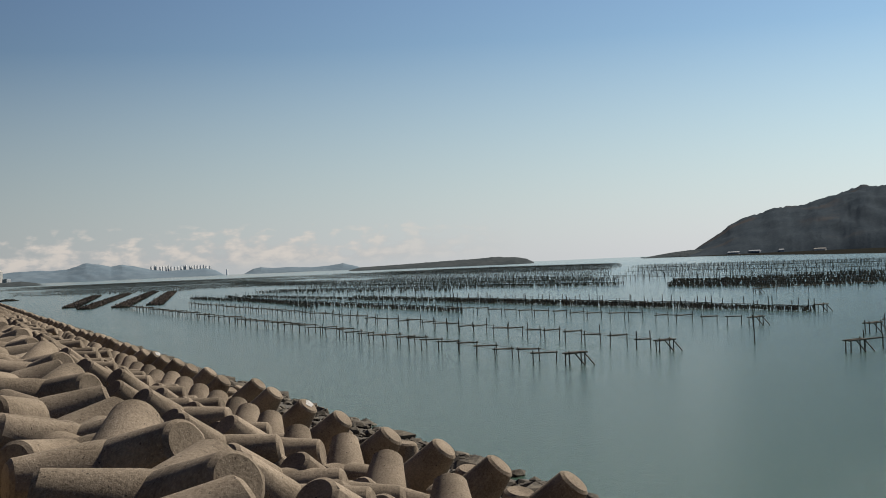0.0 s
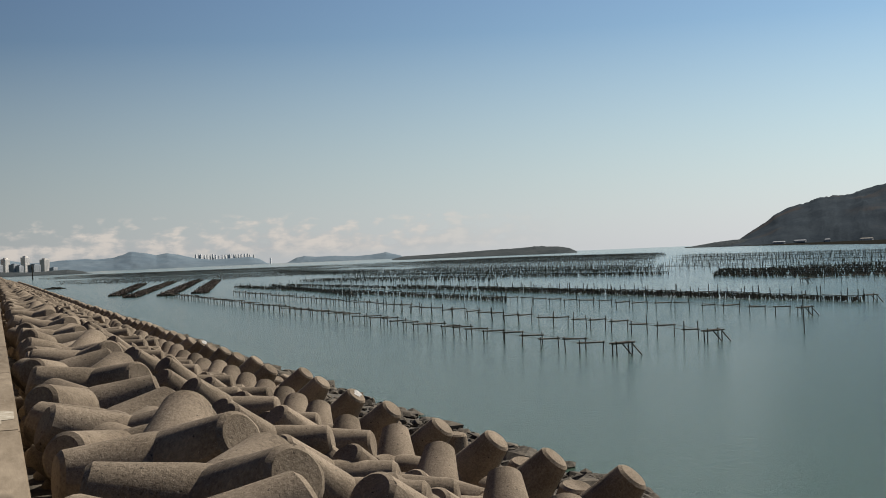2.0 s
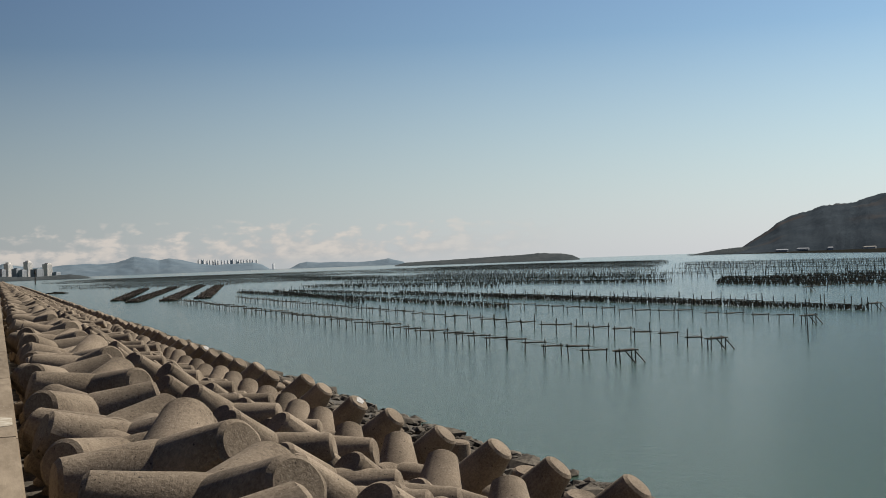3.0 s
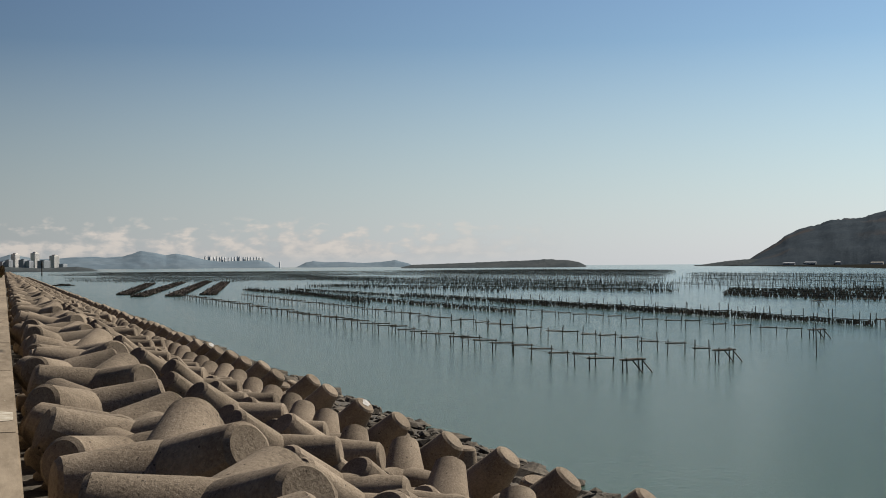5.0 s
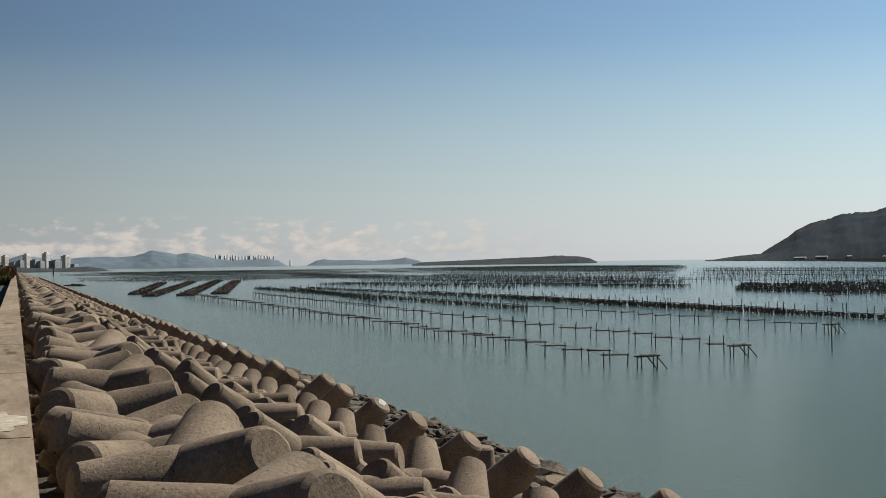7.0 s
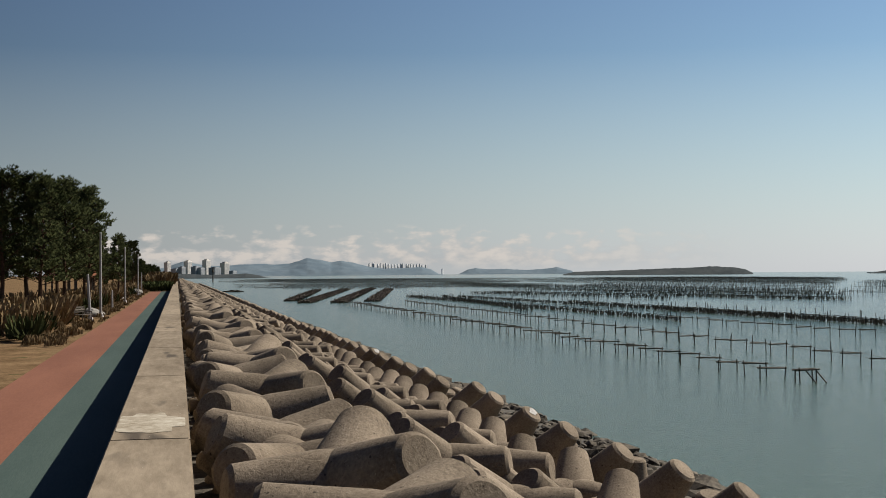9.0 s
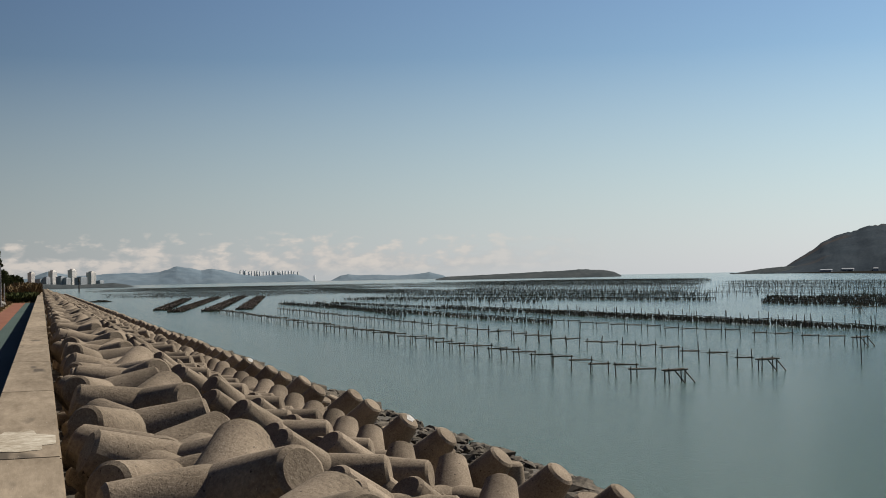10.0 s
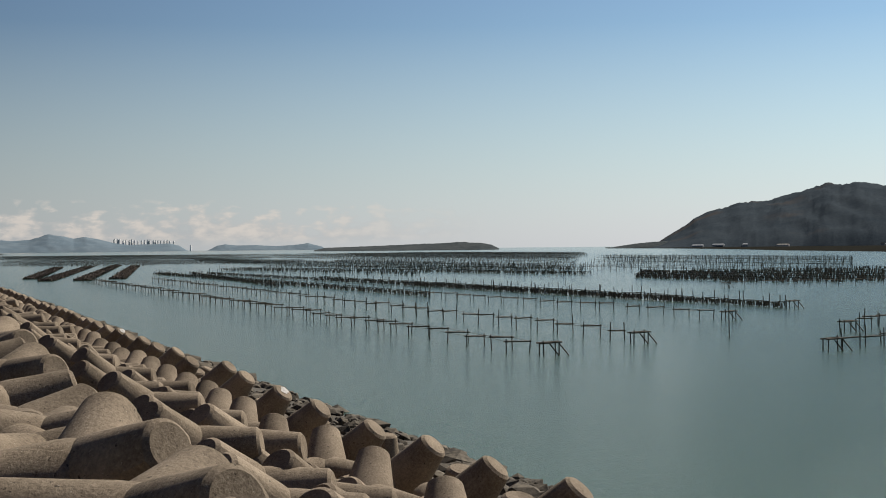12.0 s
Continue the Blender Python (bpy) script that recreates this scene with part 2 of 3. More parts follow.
# pale lime stain on one panel of the coping
bm = bmesh.new()
ring = []
for k in range(48):
    t = 2 * math.pi * k / 48
    q = 1 + 0.45 * noise.noise(Vector((math.cos(t) * 2.2, math.sin(t) * 2.2, 3.0)))
    ring.append(bm.verts.new((max(-0.60, min(0.10, -0.28 + 0.38 * q * math.cos(t))), 14.9 + 0.95 * q * math.sin(t), 3.953)))
bm.faces.new(ring)
stain = bmesh.ops.extrude_face_region(bm, geom=list(bm.faces))
bmesh.ops.translate(bm, verts=[v for v in stain["geom"] if isinstance(v, bmesh.types.BMVert)], vec=(0, 0, 0.003))
bmesh.ops.recalc_face_normals(bm, faces=bm.faces)
part("lime_stain", bm, LIME, wall, "pale dried lime stain")

# rubble bank under the armour units, its colour darkened for the shade in their gaps
bm = bmesh.new()
prof = [(0.05, 1.1), (2.5, 1.1), (5.5, 0.6), (9.0, 0.35), (11.2, 0.5), (12.8, 0.22), (13.8, -0.12), (16, -1.5)]
ys = [-30 + 3 * i for i in range(200)]
grid = [[bm.verts.new((x + random.uniform(-.2, .2) * (k > 0), y, z + random.uniform(-.12, .12) * (0 < k))) for k, (x, z) in enumerate(prof)] for y in ys]
for r0, r1 in zip(grid, grid[1:]):
    for k in range(len(prof) - 1):
        bm.faces.new((r0[k], r0[k + 1], r1[k + 1], r1[k]))
thing("rubble_bank", bm, RUBBLE, "dark rubble bank sloping from the sea wall into the water", "rubble", kind="structure")


# ---- concrete armour units ----
DIRS = [Vector((0, 0, 1))] + [Vector((math.cos(k * 2.0944) * 0.9428, math.sin(k * 2.0944) * 0.9428, -1 / 3)) for k in range(3)]
LEG, TIP, ROOT = 1.05, 0.245, 0.43


def tetrapod_bm(sides):
    bm = bmesh.new()
    core = bm.verts.new((0, 0, 0))
    for j, d in enumerate(DIRS):
        q = d.to_track_quat("Z", "Y").to_matrix().to_4x4()
        rings = [(0.02, ROOT), (0.3, 0.392), (LEG * 0.6, 0.325), (LEG - 0.04, TIP + 0.006), (LEG, TIP - 0.04)]
        prev = None
        for h, r in rings:
            ring = []
            for k in range(sides):
                rr = r + (0.011 if k % (sides // 2) == 0 and sides > 12 and h < LEG else 0.0)   # mould seam
                ring.append(bm.verts.new(q @ Vector((rr * math.cos(2 * math.pi * k / sides), rr * math.sin(2 * math.pi * k / sides), h))))
            for k in range(sides):
                if prev:
                    bm.faces.new((prev[k], prev[(k + 1) % sides], ring[(k + 1) % sides], ring[k]))
                else:
                    bm.faces.new((core, ring[k], ring[(k + 1) % sides]))
            prev = ring
        bm.faces.new(prev)
    bmesh.ops.recalc_face_normals(bm, faces=bm.faces)
    return bm


TETRA = mesh_of(tetrapod_bm(24), "tetrapod", CONCRETE, True)
TETRA.set_sharp_from_angle(angle=radians(28))


def leaning(x, y, z, d, spin):
    """A unit whose first leg points along d, with its tip at (x, y, z)."""
    d = Vector(d).normalized()
    q = d.to_track_quat("Z", "Y").to_matrix().to_4x4()
    return Matrix.Translation(Vector((x, y, z)) - d * LEG) @ q @ pose(0, 0, 0, 0, 0, spin)


def settled(x, y, z, d, wobble=0.0):
    """The same, turned about that leg until its other legs lie as low as they can and clear of the sea wall."""
    def height(m):
        ends = [m @ (v * LEG) for v in DIRS[1:]]
        return max(p.z for p in ends) + sum(max(0.0, 0.42 - p.x) * 6 for p in ends)
    return leaning(x, y, z, d, min((height(leaning(x, y, z, d, a)), a) for a in range(0, 120, 8))[1] + wobble)


rng = random.Random(4)
units, capped = [], []
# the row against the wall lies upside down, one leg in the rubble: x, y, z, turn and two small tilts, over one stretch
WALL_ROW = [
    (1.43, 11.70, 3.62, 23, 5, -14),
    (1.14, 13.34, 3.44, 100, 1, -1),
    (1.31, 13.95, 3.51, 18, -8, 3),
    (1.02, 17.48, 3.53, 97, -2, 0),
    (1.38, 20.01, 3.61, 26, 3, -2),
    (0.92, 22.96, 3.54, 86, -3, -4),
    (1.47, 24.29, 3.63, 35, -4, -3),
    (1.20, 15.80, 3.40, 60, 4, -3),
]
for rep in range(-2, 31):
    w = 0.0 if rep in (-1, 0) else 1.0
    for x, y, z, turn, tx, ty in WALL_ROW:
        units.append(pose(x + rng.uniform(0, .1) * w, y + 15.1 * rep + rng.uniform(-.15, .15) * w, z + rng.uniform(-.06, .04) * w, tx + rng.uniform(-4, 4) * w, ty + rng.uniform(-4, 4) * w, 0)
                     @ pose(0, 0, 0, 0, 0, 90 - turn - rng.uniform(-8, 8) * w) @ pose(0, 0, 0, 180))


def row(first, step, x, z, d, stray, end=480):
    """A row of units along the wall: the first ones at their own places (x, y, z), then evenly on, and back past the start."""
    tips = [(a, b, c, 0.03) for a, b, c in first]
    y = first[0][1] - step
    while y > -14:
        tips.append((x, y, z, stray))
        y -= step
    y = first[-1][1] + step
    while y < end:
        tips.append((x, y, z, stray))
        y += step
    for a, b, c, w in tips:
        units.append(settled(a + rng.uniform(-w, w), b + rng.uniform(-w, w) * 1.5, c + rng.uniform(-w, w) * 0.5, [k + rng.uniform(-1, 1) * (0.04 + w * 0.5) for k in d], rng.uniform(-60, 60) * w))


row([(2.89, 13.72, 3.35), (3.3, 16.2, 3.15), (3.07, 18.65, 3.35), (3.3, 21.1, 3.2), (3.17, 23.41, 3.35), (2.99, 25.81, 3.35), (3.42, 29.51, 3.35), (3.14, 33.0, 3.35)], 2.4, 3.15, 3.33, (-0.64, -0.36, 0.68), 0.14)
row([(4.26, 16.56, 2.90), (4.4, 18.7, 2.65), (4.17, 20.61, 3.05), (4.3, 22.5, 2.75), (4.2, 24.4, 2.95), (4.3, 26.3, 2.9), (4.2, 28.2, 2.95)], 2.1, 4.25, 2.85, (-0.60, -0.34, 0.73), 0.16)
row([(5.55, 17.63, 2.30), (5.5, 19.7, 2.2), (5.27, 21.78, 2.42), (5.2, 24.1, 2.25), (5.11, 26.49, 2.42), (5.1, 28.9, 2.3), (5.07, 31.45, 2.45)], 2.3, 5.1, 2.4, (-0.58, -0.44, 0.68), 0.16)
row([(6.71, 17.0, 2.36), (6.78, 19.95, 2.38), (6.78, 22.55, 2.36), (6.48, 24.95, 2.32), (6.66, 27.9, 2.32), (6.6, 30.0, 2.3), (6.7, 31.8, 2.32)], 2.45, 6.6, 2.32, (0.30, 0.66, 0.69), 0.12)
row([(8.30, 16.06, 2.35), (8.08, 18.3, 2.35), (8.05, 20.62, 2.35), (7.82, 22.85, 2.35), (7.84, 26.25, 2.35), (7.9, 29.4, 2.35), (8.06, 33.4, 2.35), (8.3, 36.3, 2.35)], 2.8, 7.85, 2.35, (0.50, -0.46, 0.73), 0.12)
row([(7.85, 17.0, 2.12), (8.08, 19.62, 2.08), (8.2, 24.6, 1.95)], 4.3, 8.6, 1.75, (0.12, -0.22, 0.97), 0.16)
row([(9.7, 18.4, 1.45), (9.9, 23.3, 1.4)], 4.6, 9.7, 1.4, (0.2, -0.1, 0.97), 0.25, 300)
under = []
for k in range(124):
    y = -15 + 1.3 * k
    q = random.Random(300 + k)
    for x, z in ((1.45, 1.5), (2.5, 1.3), (3.9, 1.05), (5.4, 0.85), (6.9, 0.65), (8.2, 0.5)):
        under.append(Matrix.Translation((x + q.uniform(-.15, .15), y + q.uniform(-.2, .2), z)) @ Euler((q.uniform(0, 6), q.uniform(0, 6), q.uniform(0, 6))).to_matrix().to_4x4())
for m in units:
    if m.translation.x > 6.8 and 15 < m.translation.y < 70 and rng.random() < 0.09:
        capped.append(m)
units.sort(key=lambda m: abs(m.translation.y - 20))
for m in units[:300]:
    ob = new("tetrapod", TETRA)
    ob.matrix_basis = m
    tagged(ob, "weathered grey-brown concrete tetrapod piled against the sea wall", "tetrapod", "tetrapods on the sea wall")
    if any(m is c for c in capped):
        bm = bmesh.new()
        ring = []
        for k in range(20):
            t = 2 * math.pi * k / 20
            q = 0.12 + 0.07 * noise.noise(Vector((math.cos(t) * 1.5, math.sin(t) * 1.5, m.translation.y)))
            ring.append(bm.verts.new((0.06 + q * math.cos(t), q * math.sin(t), LEG + 0.003)))
        bm.faces.new(ring)
        top = bmesh.ops.extrude_face_region(bm, geom=list(bm.faces))
        bmesh.ops.translate(bm, verts=[v for v in top["geom"] if isinstance(v, bmesh.types.BMVert)], vec=(0, 0, 0.004))
        bmesh.ops.recalc_face_normals(bm, faces=bm.faces)
        part("white_stain", bm, LIME_WHITE, ob, "white bird-lime stain")
far = tetrapod_bm(10)
far_v = np.array([v.co[:] for v in far.verts])
far.verts.index_update()
far_f = [[v.index for v in f.verts] for f in far.faces]
far.free()
vs, fs = [], []
for m in units[300:] + under:
    mm = np.array(m)
    b = len(vs) * len(far_v)
    vs.append(far_v @ mm[:3, :3].T + mm[:3, 3])
    fs += [[i + b for i in f] for f in far_f]
me = bpy.data.meshes.new("tetrapods")
me.from_pydata(np.concatenate(vs).tolist(), [], fs)
me.materials.append(CONCRETE)
me.shade_smooth()
me.set_sharp_from_angle(angle=radians(40))
tagged(new("tetrapods", me), "far stretch and under layer of concrete tetrapods along the wall", "tetrapods", kind="stuff")

# loose stones along the waterline
vs, fs = [], []
for k in range(2000):
    r = random.Random(900 + k)
    y = 14 + 150 * (k / 2000) ** 1.3
    x = r.uniform(9.6, 13.7)
    z = float(np.interp(x, [9.0, 11.2, 12.8, 13.8], [0.55, 0.5, 0.22, -0.12]))
    sc = r.uniform(0.12, 0.55) * (1.0 if r.random() < 0.9 else 1.8)
    bm = bmesh.new()
    bmesh.ops.create_icosphere(bm, subdivisions=1, radius=0.5)
    b = len(vs)
    turn = Euler((r.uniform(0, 6), r.uniform(0, 6), r.uniform(0, 6))).to_matrix()
    for v in bm.verts:
        c = turn @ (v.co * (1 + 0.5 * noise.noise(v.co * 2.3 + Vector((k * 1.7, 0, 0)))))
        vs.append((x + c.x * sc * 1.2, y + c.y * sc * 1.2, z + 0.05 + c.z * sc * 0.7))
    bm.verts.index_update()
    fs += [[v.index + b for v in f.verts] for f in bm.faces]
    bm.free()
me = bpy.data.meshes.new("stones")
me.from_pydata(vs, [], fs)
me.materials.append(RUBBLE_STONE)
tagged(new("stones", me), "loose dark and pale stones along the waterline", "stones", kind="stuff")


# ---- oyster racks ----
def rack_row(label, x0, y0, x1, y1, step, width, bar_h, post_h, seed):
    r = random.Random(seed)
    root = tagged(new("oyster_rack", None), label, "oyster rack", "oyster racks in the shallows")
    root.matrix_basis = pose(x0, y0, 0)
    d = Vector((x1 - x0, y1 - y0, 0))
    n = int(d.length / step)
    side = Vector((1, 0, 0))
    rope = []
    last = None
    for i in range(n + 1):
        c = d * (i / n) + Vector((r.uniform(-.15, .15), r.uniform(-.3, .3), 0))
        w = width * r.uniform(0.85, 1.15)
        hb = bar_h + r.uniform(-.08, .08)
        for s in (-1, 1):
            p = c + side * (s * w / 2)
            lean = Vector((r.uniform(-.05, .05), r.uniform(-.05, .05), 0))
            bm = bmesh.new()
            rod(bm, p - lean + Vector((0, 0, -0.7)), p + lean + Vector((0, 0, max(hb + 0.08, post_h * r.uniform(0.7, 1.15)))), 0.04, 0.032)
            part("post", bm, WOOD, root)
        bm = bmesh.new()
        rod(bm, c + side * (-w / 2 - 0.12) + Vector((0, .04, hb + r.uniform(-.05, .05))), c + side * (w / 2 + 0.12) + Vector((0, .04, hb + r.uniform(-.05, .05))), 0.048, 0.04)
        part("crossbar", bm, WOOD, root)
        if last:
            for s in (-1, 1):
                rope.append((last[0] + side * (s * last[1] / 2) + Vector((0, 0, last[2])), c + side * (s * w / 2) + Vector((0, 0, hb)), 0.012))
        last = (c, w, hb)
    ob = new("rope", rods_mesh("rope", rope, WOOD, 3))
    ob.parent = root
    return root


rack_row("weathered wooden oyster rack row with low crossbars", 29.7, 62.6, 29.6, 243, 2.9, 1.25, 0.62, 0.76, 1)
rack_row("weathered wooden oyster rack row with tall posts", 38.6, 68.2, 39.6, 228, 3.15, 1.1, 0.62, 1.05, 2)
rack_row("wooden oyster rack row with spaced frames", 55.6, 84.5, 53.2, 137, 3.5, 1.3, 0.6, 0.86, 3)


def field(name, label, rows, spacing, post_h, seed, r=0.04, hang=0.0, hang_r=0.06):
    """Rows of far racks joined as one: rows are (x0, y0, x1, y1); hang: metres between the strings of growth under the rails."""
    g = random.Random(seed)
    segs, strings = [], []
    for x0, y0, x1, y1 in rows:
        a, b = Vector((x0, y0, 0)), Vector((x1, y1, 0))
        n = max(2, int((b - a).length / spacing))
        rail = post_h * g.uniform(0.42, 0.6)
        for i in range(n + 1):
            p = a.lerp(b, i / n) + Vector((g.uniform(-.6, .6), g.uniform(-.6, .6), 0))
            h = post_h * g.uniform(0.6, 1.25)
            segs.append((p + Vector((0, 0, -0.6)), p + Vector((g.uniform(-.12, .12), g.uniform(-.12, .12), h)), r))
            if i < n:
                q = a.lerp(b, (i + 1) / n)
                segs.append((p + Vector((0, 0, rail)), q + Vector((0, 0, rail + g.uniform(-.06, .06))), r * 0.8))
        if hang:
            m = int((b - a).length / hang)
            for i in range(m):
                if g.random() < 0.12:
                    continue
                p = a.lerp(b, (i + g.random()) / m) + Vector((g.uniform(-.5, .5), 0, 0))
                strings.append((p + Vector((0, 0, rail * g.uniform(0.8, 1.0))), p + Vector((g.uniform(-.12, .12), g.uniform(-.2, .2), rail * g.uniform(0.0, 0.3))), hang_r * g.uniform(0.6, 1.5)))
    ob = tagged(new(name, rods_mesh(name, segs, WOOD)), label, "oyster racks", kind="stuff")
    if strings:
        c = new("oyster_strings", rods_mesh("oyster_strings", strings, KELP))
        c.parent = ob
        c["kind"] = "stuff"
    return ob


def end_frame(x, y, seed):
    """The braced platform at the end of a rack row."""
    r = random.Random(seed)
    root = tagged(new("rack_end_frame", None), "braced wooden end frame of an oyster rack row", "oyster rack", "rack end frames")
    root.matrix_basis = pose(x, y, 0)
    for dx in (-0.45, 0.45):
        for dy in (-0.22, 0.22):
            bm = bmesh.new()
            rod(bm, (dx + r.uniform(-.08, .08), dy, -0.7), (dx, dy, 0.64 + r.uniform(-.05, .2)), 0.045, 0.035)
            part("post", bm, WOOD, root)
    for dy in (-0.22, 0.22):
        bm = bmesh.new()
        rod(bm, (-0.62, dy, 0.62), (0.62, dy, 0.66), 0.045)
        part("crossbar", bm, WOOD, root)
    for dx in (-0.1, 0.45):
        bm = bmesh.new()
        rod(bm, (dx, -0.22, 0.6), (dx + 0.6, -0.45, -0.2), 0.035)
        part("brace", bm, WOOD, root)


for n, (x, y) in enumerate(((30.4, 60.8), (38.4, 65.4), (55.9, 82.2), (70.6, 94.2), (44.4, 56.1), (54.9, 67.8), (97.0, 142.8))):
    end_frame(x, y, n)
rack_row("short weathered oyster rack row, bars at two heights", 46.4, 56.9, 60.0, 63.6, 2.1, 1.15, 0.6, 1.0, 21)
rack_row("short weathered oyster rack row with tall posts", 56.9, 68.9, 72.0, 78.5, 2.4, 1.15, 0.62, 1.15, 22)
rack_row("low rack frames in open water", 98.5, 142.5, 126, 140.0, 4.1, 2.2, 0.8, 1.15, 23)
for x, y, h in ((45.4, 66.8, 2.0), (86.8, 167.4, 0.9), (150.5, 277, 1.1)):
    bm = bmesh.new()
    rod(bm, (x, y, -0.8), (x - 0.04, y, h), 0.045, 0.03)
    thing("mooring_pole", bm, WOOD, "single thin wooden pole standing in the water", "pole", "lone poles in the bay")

field("oyster_rack_row", "long dense oyster rack row hung with dark growth", [(70.3, 95, 67.3, 165), (71.0, 96, 69.4, 230), (67.3, 165, 62.0, 290), (69.6, 110, 68.0, 180)], 2.8, 1.1, 31, 0.04, 0.17, 0.048)
field("oyster_rack_row", "oyster rack row with a hanging dark curtain", [(54.2, 138, 51.8, 300), (55.2, 139, 53.0, 300), (48.9, 181, 59.6, 297)], 3.0, 0.95, 32, 0.04, 0.3, 0.055)
field("oyster_rack_row", "pair of dense oyster rack rows in calm water", [(119.6, 222, 80.5, 345), (122, 225, 83.8, 347), (146, 272, 97.7, 381), (94, 244, 75, 334)], 3.2, 1.15, 33, 0.045, 0.4, 0.075)
for n, q in enumerate(((22.6, 268, 45.6, 440), (23.6, 249, 57.6, 457), (29.8, 248, 69.0, 475), (37.3, 256, 72.0, 453))):
    x0, y0, x1, y1 = q
    field("oyster_raft", "long dark oyster raft lying low in the water", [(x0 + d, y0, x1 + d, y1) for d in (-1.0, -0.3, 0.4, 1.1)], 6.0, 0.62, 40 + n, 0.06, 0.22, 0.15)

rows = []
g = random.Random(77)
x = 112.0
while x < 470:
    a0 = 1.85 * x + g.uniform(0, 12)
    a1 = min((5.0 if x < 150 else 3.6) * x * g.uniform(0.85, 1.1), 1150)
    rows.append((x, a0, x * 1.03, a1))
    if g.random() < 0.6:
        rows.append((x + 2.2, a0 + g.uniform(5, 40), x * 1.03 + 2.2, a1))
    x += g.choice((8.0, 12.0, 17.0))
field("oyster_rack_field", "wide field of dark oyster rack rows standing in shallow water", rows, 4.0, 1.15, 5, 0.045, 1.1, 0.055)
rows = []
x = 142.0
while x < 325:
    rows.append((x, max(168, 1.22 * x), x + 2, 1.76 * x + 12 + g.uniform(-14, 8)))
    x += g.choice((4.0, 6.0, 9.0))
field("oyster_rack_field", "rows of thin rack posts before the wooded hill", rows, 3.4, 1.35, 6, 0.04)
rows = [(x, 151 + g.uniform(-2, 2) + max(0, 118 - x) * 1.5, x + 1, 1.58 * x + 16) for x in (113, 116, 121, 127, 133, 139)]
rows += [(x, 150 + g.uniform(-2, 2), x + 1, 228) for x in (146, 154, 163, 174, 187, 202)]
field("oyster_rack_field", "dense dark oyster rack rows in shallow water", rows, 3.2, 1.15, 8, 0.045, 0.32, 0.085)
rows = []
for k in range(44):
    y = 480 + 20 * k + g.uniform(-8, 8)
    x0 = y * math.tan(radians(g.uniform(1.6, 6)))
    x1 = y * math.tan(radians(g.uniform(9, 17)))
    rows.append((x0, y, x1, y * g.uniform(0.93, 1.0)))
field("oyster_rack_field", "far low oyster rack rows and rafts across the bay", rows, 6.0, 0.7, 9, 0.07, 0.9, 0.14)


# ---- far land ----
def ridge(name, label, material, pts, dist, depth, seed, cat="hill", rough=0.06):
    """A hill from its skyline: pts are (azimuth, elevation) in degrees, seen from the wall, at that distance."""
    bm = bmesh.new()
    n = 240
    m_ = 24
    az = [p[0] for p in pts]
    el = [p[1] for p in pts]
    cols = []
    for i in range(n + 1):
        a = az[0] + (az[-1] - az[0]) * i / n
        h = max(0.5, 5.6 + dist * math.tan(radians(float(np.interp(a, az, el)))))
        h *= 1 + rough * (noise.noise(Vector((i * 0.27, seed, 0))) * 0.4 + noise.noise(Vector((i * 1.3, seed, 5))) * 0.4)
        col = []
        for k in range(m_ + 1):
            f = k / m_
            rr = dist - depth * (1 - f) + (0 if k < m_ else depth * 0.2)
            z = h * (math.sin(f * math.pi / 2) ** 0.8) + h * (0.07 * noise.noise(Vector((i * 0.12, k * 0.4, seed))) + rough * 0.5 * noise.noise(Vector((i * 0.9, k * 1.7, seed)))) * (0 < k < m_)
            col.append(bm.verts.new((rr * math.sin(radians(a)), rr * math.cos(radians(a)), z - (0.3 if k == 0 else 0))))
        cols.append(col)
    for c0, c1 in zip(cols, cols[1:]):
        for k in range(m_):
            bm.faces.new((c0[k], c0[k + 1], c1[k + 1], c1[k]))
    bmesh.ops.recalc_face_normals(bm, faces=bm.faces)
    return thing(name, bm, material, label, cat, kind="structure", smooth=True)


ridge("hill", "dark wooded coastal hill with bare winter trees, haze painted into its blue-grey", HILL,
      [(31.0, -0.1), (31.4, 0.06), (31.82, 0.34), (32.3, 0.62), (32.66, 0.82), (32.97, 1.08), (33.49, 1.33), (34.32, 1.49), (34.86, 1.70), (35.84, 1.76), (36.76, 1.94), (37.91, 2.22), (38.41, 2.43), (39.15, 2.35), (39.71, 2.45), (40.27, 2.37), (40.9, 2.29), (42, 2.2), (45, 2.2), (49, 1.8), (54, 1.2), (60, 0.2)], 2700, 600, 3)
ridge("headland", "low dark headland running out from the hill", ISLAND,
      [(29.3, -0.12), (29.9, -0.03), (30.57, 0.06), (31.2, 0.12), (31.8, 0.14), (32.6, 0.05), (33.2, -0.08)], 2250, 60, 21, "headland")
# mountains and islands below: their haze is only the base colour
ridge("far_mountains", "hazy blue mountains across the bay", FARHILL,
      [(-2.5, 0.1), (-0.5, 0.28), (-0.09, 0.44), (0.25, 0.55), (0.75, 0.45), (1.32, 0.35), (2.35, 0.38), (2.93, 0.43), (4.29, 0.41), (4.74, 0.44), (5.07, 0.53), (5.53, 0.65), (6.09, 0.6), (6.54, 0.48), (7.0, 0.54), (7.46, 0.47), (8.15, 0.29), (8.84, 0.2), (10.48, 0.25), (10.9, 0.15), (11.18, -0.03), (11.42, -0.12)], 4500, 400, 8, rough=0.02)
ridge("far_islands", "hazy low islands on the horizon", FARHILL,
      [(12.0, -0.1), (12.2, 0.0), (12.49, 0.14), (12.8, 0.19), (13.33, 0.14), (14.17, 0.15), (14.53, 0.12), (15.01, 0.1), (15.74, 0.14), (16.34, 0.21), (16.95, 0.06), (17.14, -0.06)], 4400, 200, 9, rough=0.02)
